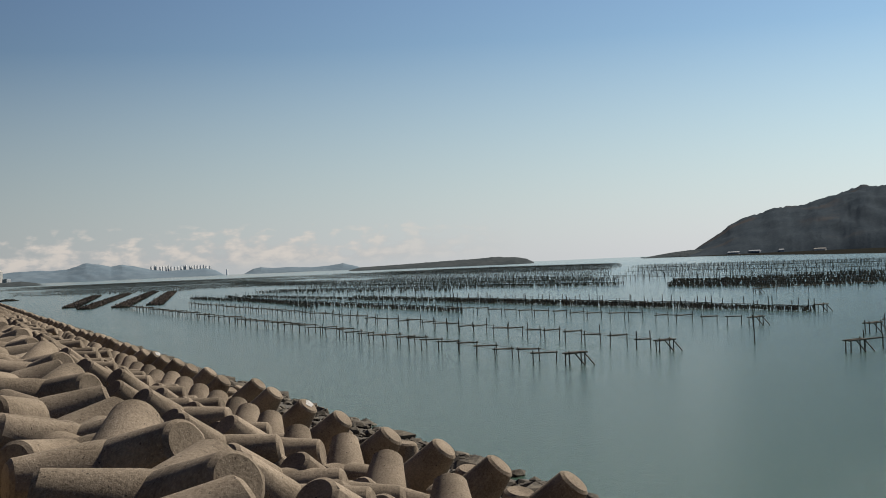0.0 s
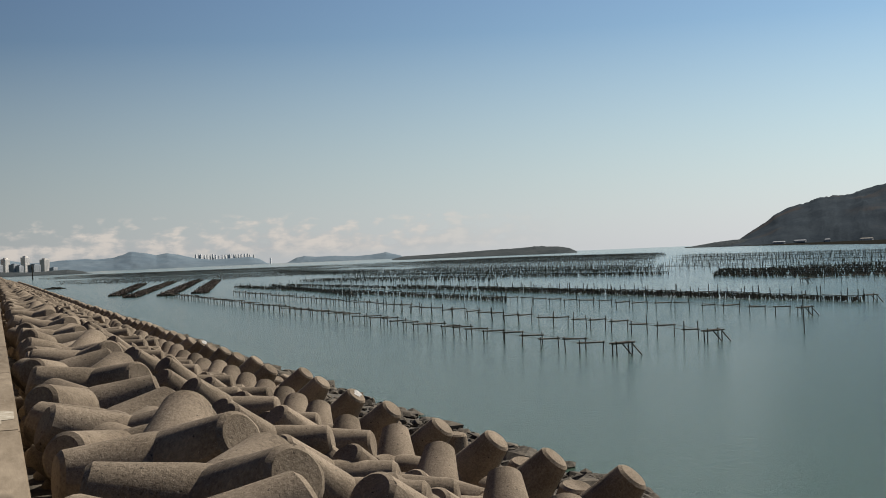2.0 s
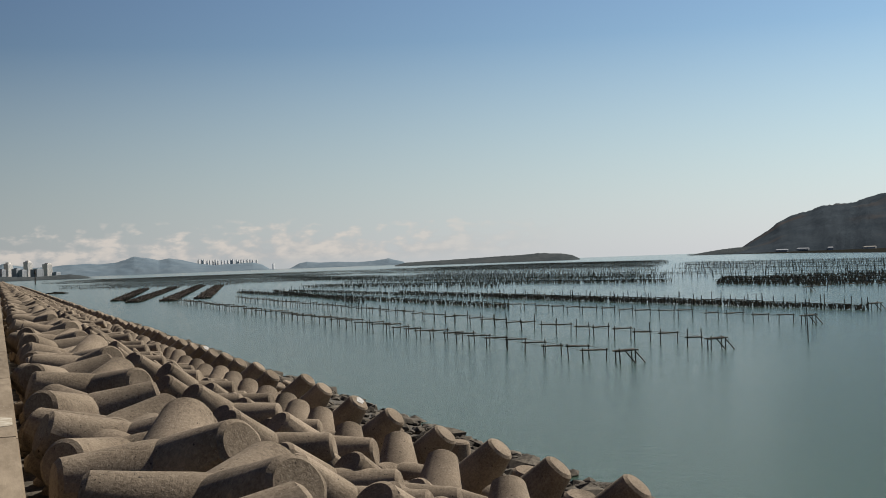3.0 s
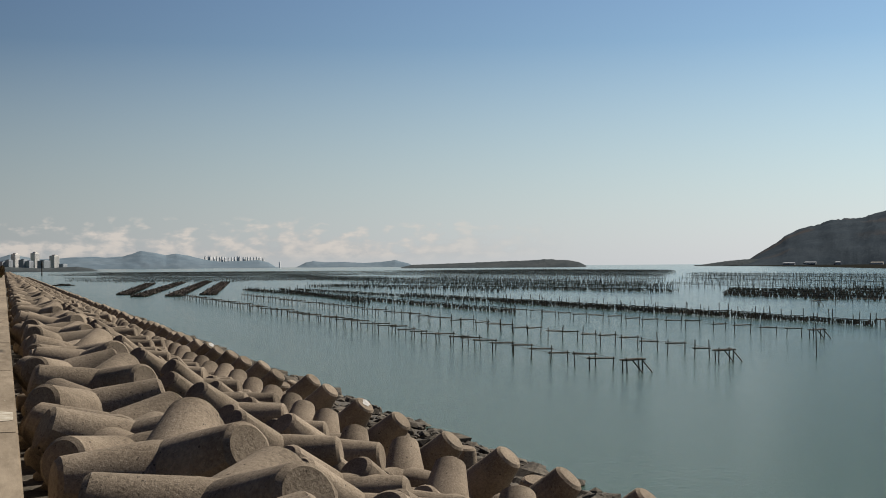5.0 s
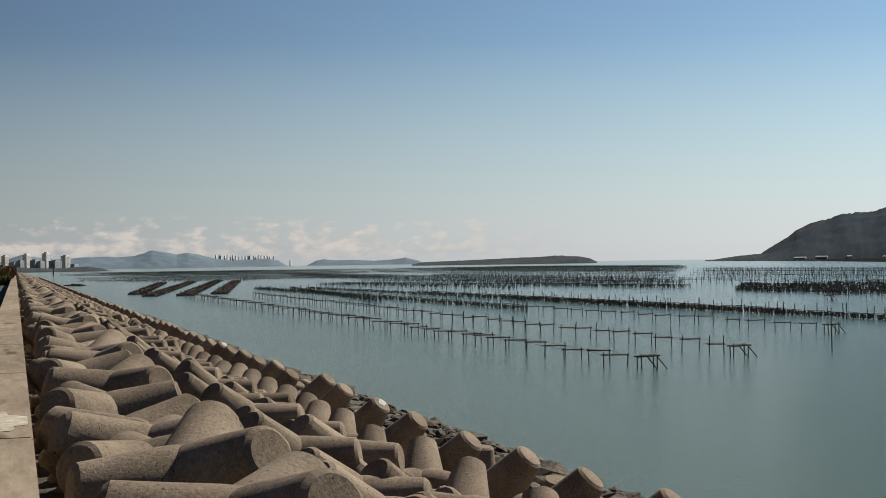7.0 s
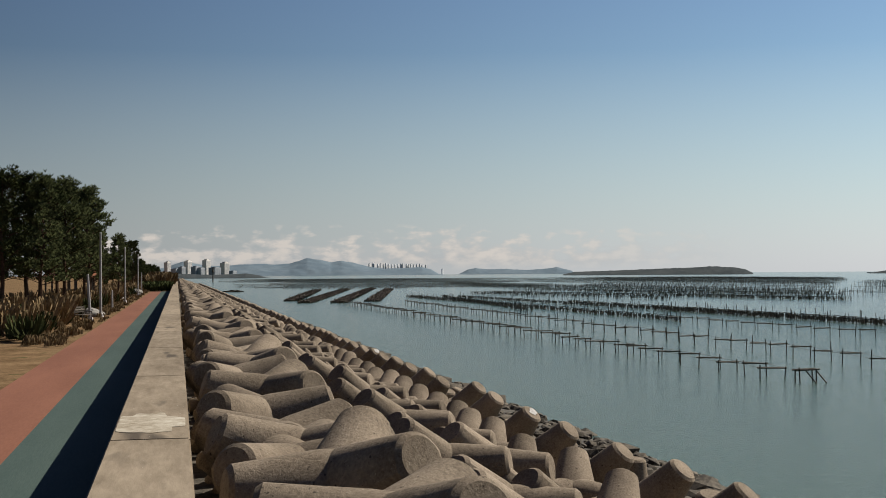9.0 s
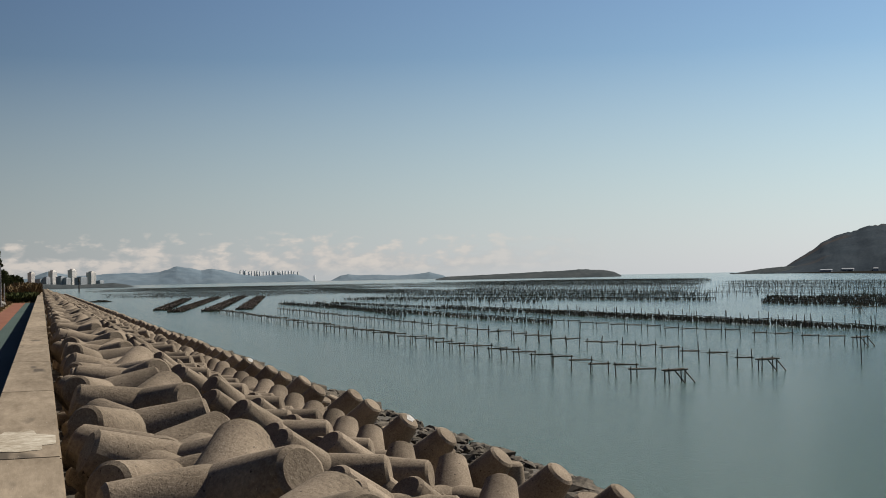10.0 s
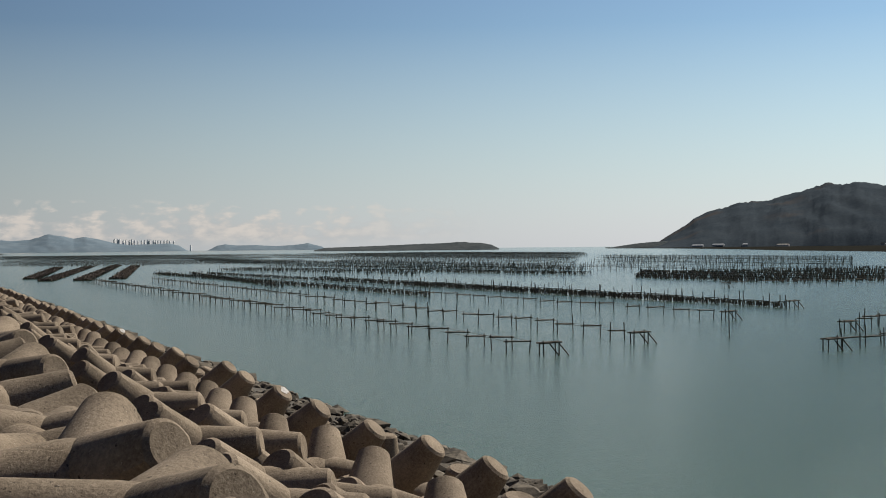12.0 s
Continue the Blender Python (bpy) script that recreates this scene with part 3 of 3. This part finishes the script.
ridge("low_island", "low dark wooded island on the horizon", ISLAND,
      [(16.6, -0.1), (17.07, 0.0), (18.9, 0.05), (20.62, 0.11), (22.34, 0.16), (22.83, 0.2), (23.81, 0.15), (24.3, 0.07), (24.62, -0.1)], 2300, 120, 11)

# mud flat at the foot of the hill
bm = bmesh.new()
front = [(29.2, 2440), (31.5, 2000), (33.83, 1590), (36.97, 1060), (40.75, 835), (46, 700), (56, 600)]
tops = []
for a_, d_ in front:
    tops.append([bm.verts.new((r_ * math.sin(radians(a_)), r_ * math.cos(radians(a_)), z)) for r_, z in ((d_, -0.2), (d_ + 12, 0.3), (d_ * 0.5 + 1200, 0.9), (2480, 1.4))])
for c0, c1 in zip(tops, tops[1:]):
    for k in range(3):
        bm.faces.new((c0[k], c0[k + 1], c1[k + 1], c1[k]))
bmesh.ops.recalc_face_normals(bm, faces=bm.faces)
thing("mud_flat", bm, MUD, "dark tidal mud flat below the wooded hill", "mud flat", kind="structure")


def at(az, dist, z=0.0):
    return Vector((dist * math.sin(radians(az)), dist * math.cos(radians(az)), z))


# ---- houses under the hill ----
def house(az, dist, w, h, wall_m, roof_m, label, seed):
    r = random.Random(seed)
    root = tagged(new("house", None), label, "house", "houses under the hill")
    p = at(az, dist, 1.6)
    root.matrix_basis = pose(p.x, p.y, p.z, 0, 0, -az + r.uniform(-25, 25))
    bm = bmesh.new()
    box(bm, -w / 2, w / 2, -3.4, 3.4, -1.0, h)
    part("wall", bm, wall_m, root)
    bm = bmesh.new()
    v = [bm.verts.new(c) for c in ((-w / 2 - .3, -3.9, h), (w / 2 + .3, -3.9, h), (w / 2 + .3, 3.9, h), (-w / 2 - .3, 3.9, h), (-w / 2 + 0.8, 0, h + 1.3), (w / 2 - 0.8, 0, h + 1.3))]
    for f in ((0, 1, 5, 4), (2, 3, 4, 5), (1, 2, 5), (3, 0, 4), (3, 2, 1, 0)):
        bm.faces.new([v[i] for i in f])
    part("roof", bm, roof_m, root)
    for k in range(max(2, int(w / 4))):
        x = -w / 2 + 1.6 + k * (w - 3.2) / max(1, int(w / 4) - 1)
        bm = bmesh.new()
        box(bm, x - 0.6, x + 0.6, -3.46, -3.38, 0.9, 2.2)
        part("window", bm, GLASS_DARK, root)


hr = random.Random(12)
for k in range(26):
    az = hr.uniform(32.6, 44.5)
    house(az, 2080 + hr.uniform(0, 90), hr.choice((5, 6, 6, 8, 18)), hr.choice((2.2, 2.6, 3.2)), hr.choice((WHITE, GREYTOWER, GREYTOWER)), hr.choice((GREYTOWER, GREYTOWER, MUD, MUD, BOULDER)),
          "small pale village house at the foot of the hill", k)


# ---- apartment towers beyond the far end of the wall ----
def tower(name, az, dist, w, h, m, label, group, floors):
    root = tagged(new(name, None), label, "apartment tower", group)
    p = at(az, dist)
    root.matrix_basis = pose(p.x, p.y, 0, 0, 0, -az + 58)
    bm = bmesh.new()
    box(bm, -w / 2, w / 2, -w * 0.3, w * 0.3, -1, h)
    part("wall", bm, m, root)
    bm = bmesh.new()
    box(bm, -w * 0.2, w * 0.15, -w * 0.2, w * 0.2, h, h * 1.08)
    box(bm, w * 0.22, w * 0.42, -w * 0.15, w * 0.15, h, h * 1.05)
    part("roof", bm, m, root)
    cols = 4 if floors > 8 else 3 if floors > 5 else 0
    for c in range(cols):
        x = -w / 2 + w * (c + 0.5) / cols
        bm = bmesh.new()
        for f in range(floors):
            z = 4 + (h - 6) * f / floors
            box(bm, x - w * 0.075, x + w * 0.075, -w * 0.3 - 0.12, -w * 0.3 + 0.1, z, z + (h - 6) / floors * 0.55)
        part("window_column", bm, GLASS_DARK, root)["kind"] = "stuff"


for az, w, h in ((-0.40, 20, 42), (0.45, 24, 45), (1.23, 24, 48), (2.0, 27, 40)):
    tower("apartment_tower", az, 4000, w, h, TOWER, "tall cream apartment tower beyond the bay shore", "cream apartment towers", 16)
for az, w, h in ((-0.05, 28, 22), (0.2, 20, 27), (0.78, 26, 28), (1.0, 22, 24), (1.58, 34, 25), (2.35, 22, 15)):
    tower("apartment_block", az, 3850, w, h, GREYTOWER, "lower grey apartment block near the shore", "grey apartment blocks", 7)
tr = random.Random(5)
for k in range(21):
    az = 8.2 + 2.45 * k / 20 + tr.uniform(-.03, .03)
    tower("far_tower", az, 4620, 6 + tr.uniform(0, 2), 5.6 + 4620 * math.tan(radians(0.41 - 0.02 * (az - 8.2) + tr.uniform(-.03, .02))), FARTOWER, "hazy high-rise on the far shore", "hazy high-rises across the bay", 4)
tower("far_tower", 11.37, 4300, 7, 5.6 + 4300 * math.tan(radians(0.16)), FARTOWER, "lone hazy high-rise on the far shore", "hazy high-rises across the bay", 4)
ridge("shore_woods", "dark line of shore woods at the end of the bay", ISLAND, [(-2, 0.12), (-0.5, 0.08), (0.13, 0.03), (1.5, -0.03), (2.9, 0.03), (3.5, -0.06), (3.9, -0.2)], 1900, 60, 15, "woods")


# ---- clouds low over the mountains ----
def cloud_material():
    m = bpy.data.materials.new("cloud")
    m.use_nodes = True
    n, l = m.node_tree.nodes, m.node_tree.links
    n.remove(n["Principled BSDF"])
    tc = n.new("ShaderNodeTexCoord")
    sx = n.new("ShaderNodeSeparateXYZ")
    l.new(tc.outputs["UV"], sx.inputs[0])
    mp = n.new("ShaderNodeMapping")
    mp.inputs["Scale"].default_value = (25.0, 3.0, 1.0)
    l.new(tc.outputs["UV"], mp.inputs[0])
    puff = noise_tex(n, l, mp.outputs[0], 1.5, 5, 0.5)
    mp2 = n.new("ShaderNodeMapping")
    mp2.inputs["Scale"].default_value = (9.0, 0.6, 1.0)
    l.new(tc.outputs["UV"], mp2.inputs[0])
    bank = noise_tex(n, l, mp2.outputs[0], 1.0, 2, 0.5)
    # cover falls with height, swells in banks
    fall = n.new("ShaderNodeMapRange")
    fall.inputs["From Min"].default_value, fall.inputs["From Max"].default_value = 0.15, 1.0
    fall.inputs["To Min"].default_value, fall.inputs["To Max"].default_value = 0.15, -0.24
    l.new(sx.outputs["Y"], fall.inputs["Value"])
    s1 = n.new("ShaderNodeMath")
    l.new(puff.outputs["Fac"], s1.inputs[0])
    l.new(fall.outputs[0], s1.inputs[1])
    s2 = n.new("ShaderNodeMath")
    s2.operation = "MULTIPLY_ADD"
    l.new(bank.outputs["Fac"], s2.inputs[0])
    s2.inputs[1].default_value = 0.55
    l.new(s1.outputs[0], s2.inputs[2])
    edge = ramp(n, [(0.66, (0, 0, 0)), (0.86, (0.9, 0.9, 0.9))])
    l.new(s2.outputs[0], edge.inputs[0])
    # thin out to both sides and at the foot
    side = ramp(n, [(0.0, (0, 0, 0)), (0.08, (1, 1, 1)), (0.70, (0.85, 0.85, 0.85)), (0.95, (0, 0, 0))])
    l.new(sx.outputs["X"], side.inputs[0])
    foot = ramp(n, [(0.0, (0.0, 0.0, 0.0)), (0.22, (0.8, 0.8, 0.8)), (0.9, (0.9, 0.9, 0.9)), (1.0, (0, 0, 0))])
    l.new(sx.outputs["Y"], foot.inputs[0])
    m1, m2 = n.new("ShaderNodeMath"), n.new("ShaderNodeMath")
    m1.operation = m2.operation = "MULTIPLY"
    l.new(edge.outputs[0], m1.inputs[0])
    l.new(side.outputs[0], m1.inputs[1])
    l.new(m1.outputs[0], m2.inputs[0])
    l.new(foot.outputs[0], m2.inputs[1])
    tone = ramp(n, [(0.35, (0.42, 0.44, 0.46)), (0.62, (0.76, 0.68, 0.61))])
    l.new(puff.outputs["Fac"], tone.inputs[0])
    em, tr_, mx = n.new("ShaderNodeEmission"), n.new("ShaderNodeBsdfTransparent"), n.new("ShaderNodeMixShader")
    em.inputs["Strength"].default_value = 0.66
    l.new(tone.outputs[0], em.inputs["Color"])
    l.new(m2.outputs[0], mx.inputs[0])
    l.new(tr_.outputs[0], mx.inputs[1])
    l.new(em.outputs[0], mx.inputs[2])
    l.new(mx.outputs[0], n["Material Output"].inputs["Surface"])
    return m


bm = bmesh.new()
uv = bm.loops.layers.uv.new("UVMap")
A0, A1, E0, E1, R = -9.0, 26.0, 0.1, 2.15, 4850
cols = []
for i in range(61):
    f = i / 60
    c = [(bm.verts.new(at(A0 + (A1 - A0) * f, R, 5.6 + R * math.tan(radians(el)))), (f, g_)) for el, g_ in ((E0, 0.0), (E1, 1.0))]
    cols.append(c)
for c0, c1 in zip(cols, cols[1:]):
    q = (c0[0], c1[0], c1[1], c0[1])
    fc = bm.faces.new([v for v, _ in q])
    for lp, (_, t_) in zip(fc.loops, q):
        lp[uv].uv = t_
clouds = thing("backdrop_clouds", bm, cloud_material(), "low bank of small cream cumulus clouds over the mountains", "clouds", kind="structure")
clouds.visible_shadow = False


# ---- promenade: pines, lamp posts, bench, boulders, pavilions ----
def pine(height, seed):
    """A black pine: trunk, limbs and tufted needles; returns a thing with parts."""
    r = random.Random(seed)
    root = tagged(new("pine_tree", None), "dark green black pine beside the promenade", "tree", "pines along the promenade")
    bm = bmesh.new()
    p = Vector((0, 0, -0.3))
    lean = Vector((r.uniform(-.05, .05), r.uniform(-.05, .05), 1))
    pts = [p + lean * (height * 0.96 * k / 7) + Vector((r.uniform(-.12, .12), r.uniform(-.12, .12), 0)) * (k > 0) for k in range(8)]
    for k in range(7):
        rod(bm, pts[k], pts[k + 1], 0.19 * (1 - k / 8), 0.19 * (1 - (k + 1) / 8), 8)
    part("trunk", bm, BARK, root)
    limbs, tufts = [], []
    n = 64
    for k in range(n):
        f = 0.24 + 0.75 * k / n
        b = Vector((lean.x * f * height, lean.y * f * height, f * height))
        a = k * 2.4 + r.uniform(-.5, .5)
        ln = height * 0.23 * (1.04 - f) ** 0.65 * r.uniform(0.55, 1.25) + 0.3
        d = Vector((math.cos(a), math.sin(a), r.uniform(0.0, 0.35)))
        e_ = b + d * ln + Vector((0, 0, 0.18 * ln))
        limbs.append((b, e_, 0.03))
        for g_ in (0.5, 0.78, 1.0):
            if r.random() < 0.25:
                continue
            c0 = b.lerp(e_, g_) + Vector((r.gauss(0, .12), r.gauss(0, .12), 0.1))
            for _ in range(16):
                tufts.append(c0 + Vector((r.gauss(0, .17), r.gauss(0, .17), r.gauss(0.08, .15))))
    for _ in range(40):
        tufts.append(pts[7] + Vector((r.gauss(0, .15), r.gauss(0, .15), r.gauss(0.1, .3))))
    ob = new("limbs", rods_mesh("limbs", limbs, BARK))
    ob.parent = root
    vs, fs = [], []
    for c in tufts:
        for _ in range(6):
            d = Vector((r.gauss(0, .7), r.gauss(0, .7), r.gauss(0.9, 0.5))).normalized()
            w = d.orthogonal().normalized() * 0.035
            ln = r.uniform(0.16, 0.36)
            b = len(vs)
            vs += [c - w * 0.6, c + w * 0.6, c + d * ln * 0.6 + w, c + d * ln, c + d * ln * 0.6 - w]
            fs.append((b, b + 1, b + 2, b + 3, b + 4))
    me = bpy.data.meshes.new("crown")
    me.from_pydata(vs, [], fs)
    me.materials.append(NEEDLE)
    ob = new("crown", me)
    ob.parent = root
    return root


pr = random.Random(8)
spots = [(-6.4, 102, 9.0), (-7.6, 95, 9.0), (-8.6, 88, 8.7), (-7.2, 110, 8.0), (-10, 94, 9.4), (-10.6, 86, 9.0), (-8.9, 105, 8.6), (-12.4, 90, 9.5), (-13.2, 98, 9.2), (-6.7, 160, 7.2), (-8.2, 150, 7.4), (-7.0, 224, 8.0), (-9, 232, 8.2), (-7.6, 128, 6.6)]
y = 262.0
while y < 520:
    spots.append((pr.uniform(-6.2, -9), y, pr.uniform(4.2, 5.4)))
    if pr.random() < 0.55:
        spots.append((pr.uniform(-12, -17), y + pr.uniform(-4, 4), pr.uniform(5, 7)))
    y += pr.uniform(8, 13)
kinds = []
for k, (x, y, h) in enumerate(spots):
    if k < 4:
        t = pine(10.0, 60 + k)
        kinds.append(t)
        t.matrix_basis = pose(x, y, 2.83)
    else:
        t = copy_thing(kinds[k % 4], pose(x, y, 2.83, 0, 0, pr.uniform(0, 360)))
    t.scale = (h / 10,) * 3


def shrubs(name, label, m, count, x0, x1, y0, y1, size, seed):
    r = random.Random(seed)
    vs, fs = [], []
    for _ in range(count):
        y = y0 + (y1 - y0) * r.random() ** 1.5
        cx, cz = r.uniform(x0, x1), r.uniform(0.5, 1.0) * size
        for _ in range(90):
            a, q = r.uniform(0, 6.28), r.random() ** 0.5
            b0 = Vector((cx + math.cos(a) * q * 0.2, y + math.sin(a) * q * 0.2, 2.83))
            t_ = Vector((cx + math.cos(a) * q * cz * 0.6, y + math.sin(a) * q * cz * 0.6, 2.83 + cz * r.uniform(0.3, 1.05)))
            s0 = b0.lerp(t_, r.uniform(0.2, 0.7))
            w = Vector((r.uniform(-1, 1), r.uniform(-1, 1), r.uniform(-.6, .6))).normalized() * 0.05 * size
            b = len(vs)
            vs += [s0 - w, s0 + w, t_ + w * 0.6, t_ - w * 0.6]
            fs.append((b, b + 1, b + 2, b + 3))
    me = bpy.data.meshes.new(name)
    me.from_pydata(vs, [], fs)
    me.materials.append(m)
    tagged(new(name, me), label, "shrubs", kind="stuff")


shrubs("shrubs", "brown dry shrubs under the pines", SHRUB, 300, -12.5, -5.7, 58, 300, 1.6, 1)
shrubs("shrubs", "low green-brown bushes at the path edge", NEEDLE, 80, -10, -5.6, 56, 240, 1.2, 2)
shrubs("shrubs", "dark bushes where the path ends", NEEDLE, 60, -5.6, -1.0, 219, 234, 1.7, 4)
shrubs("shrubs", "dry brown thicket beyond the end of the path", SHRUB, 240, -9, -1.4, 240, 520, 3.4, 5)
shrubs("dry_grass", "tufts of dry grass at the path edge", SHRUB, 260, -5.9, -4.2, 52, 230, 0.4, 3)


def lamp_post(x, y, h, lean=0.0):
    root = tagged(new("lamp_post", None), "slim pale steel post beside the red path", "post", "posts along the promenade")
    root.matrix_basis = pose(x, y, 2.83, 0, lean, 0)
    bm = bmesh.new()
    rod(bm, (0, 0, 0.2), (0, 0, h), 0.09, 0.06, 12)
    rod(bm, (0, 0, h), (0, 0, h + 0.06), 0.075, 0.05, 12)
    part("pole", bm, STEEL, root)
    bm = bmesh.new()
    rod(bm, (0, 0, 0), (0, 0, 0.25), 0.19, 0.15, 12)
    part("base", bm, WHITE, root, "white painted base")


for x, y, h in ((-4.81, 88, 5.4), (-4.9, 131, 5.3), (-5.0, 178, 5.3), (-5.2, 202, 3.0)):
    lamp_post(x, y, h)
lamp_post(-4.95, 80, 2.7, -3)
lamp_post(-4.8, 103, 1.5)


def bench(x, y, turn):
    root = tagged(new("bench", None), "dark wooden bench with a backrest beside the path", "bench")
    root.matrix_basis = pose(x, y, 2.83, 0, 0, turn)
    for k in range(4):
        bm = bmesh.new()
        box(bm, -0.7, 0.7, -0.22 + 0.12 * k, -0.12 + 0.12 * k, 0.42, 0.46, 0.008)
        part("seat_slat", bm, WOOD, root)
    for k in range(3):
        bm = bmesh.new()
        box(bm, -0.7, 0.7, 0.25 + 0.02 * k, 0.28 + 0.02 * k, 0.55 + 0.13 * k, 0.65 + 0.13 * k, 0.008)
        part("back_slat", bm, WOOD, root)
    for sx in (-0.6, 0.6):
        bm = bmesh.new()
        rod(bm, (sx, -0.2, 0), (sx, -0.2, 0.62), 0.03)
        rod(bm, (sx, 0.24, 0), (sx, 0.30, 0.95), 0.03)
        rod(bm, (sx, -0.2, 0.6), (sx, 0.26, 0.62), 0.025)
        part("leg_frame", bm, WOOD, root)


bench(-5.25, 79, 68)


def boulder(x, y, s, seed):
    bm = bmesh.new()
    bmesh.ops.create_icosphere(bm, subdivisions=3, radius=0.5)
    for v in bm.verts:
        v.co *= 1 + 0.4 * noise.noise(v.co * 1.6 + Vector((seed * 3.3, 0, 0))) + 0.08 * noise.noise(v.co * 6)
        v.co.z *= 0.62
    ob = thing("boulder", bm, BOULDER, "pale landscaping boulder beside the path", "boulder", "boulders by the path")
    ob.matrix_basis = pose(x, y, 2.83 + 0.2 * s, 0, 0, seed * 50) @ Matrix.Scale(s, 4)


for k, (x, y, s) in enumerate(((-5.4, 88.6, 1.2), (-5.1, 91, 0.7), (-6.7, 91.4, 1.3), (-5.4, 180, 1.6), (-5.7, 140, 0.9))):
    boulder(x, y, s, k)


def pavilion(x, y, w):
    root = tagged(new("pavilion", None), "small open pavilion with an orange hipped roof among pines", "pavilion", "pavilions among the pines")
    root.matrix_basis = pose(x, y, 2.83, 0, 0, 20)
    bm = bmesh.new()
    v = [bm.verts.new(c) for c in ((-w, -w, 2.6), (w, -w, 2.6), (w, w, 2.6), (-w, w, 2.6), (0, 0, 3.7), (-w, -w, 2.48), (w, -w, 2.48), (w, w, 2.48), (-w, w, 2.48))]
    for f in ((0, 1, 4), (1, 2, 4), (2, 3, 4), (3, 0, 4), (8, 7, 6, 5), (5, 6, 1, 0), (6, 7, 2, 1), (7, 8, 3, 2), (8, 5, 0, 3)):
        bm.faces.new([v[i] for i in f])
    part("roof", bm, ORANGE, root)
    for sx in (-1, 1):
        for sy in (-1, 1):
            bm = bmesh.new()
            rod(bm, (sx * w * 0.8, sy * w * 0.8, 0), (sx * w * 0.8, sy * w * 0.8, 2.55), 0.09, None, 8)
            part("post", bm, WOOD, root)


pavilion(-8.4, 126, 1.4)
pavilion(-10.6, 128, 1.4)

# ---- small marks in the bay ----
bm = bmesh.new()
bmesh.ops.create_icosphere(bm, subdivisions=3, radius=1.0)
for v in bm.verts:
    v.co *= 1 + 0.5 * noise.noise(v.co * 2.1)
    v.co = Vector((17.2 + v.co.x * 3.0, 418 + v.co.y * 5, v.co.z * 0.55))
thing("mud_islet", bm, MUD, "low dark rock islet off the sea wall", "islet")
root = tagged(new("channel_marker", None), "slender dark channel marker standing in the bay", "marker")
root.matrix_basis = pose(26.2, 1000, 0)
bm = bmesh.new()
rod(bm, (0, 0, -1), (0, 0, 9), 0.5, 0.3, 8)
part("pole", bm, WOOD, root)
bm = bmesh.new()
rod(bm, (0, 0, 7.2), (0, 0, 10.5), 0.9, 0.2, 8)
part("topmark", bm, WOOD, root)
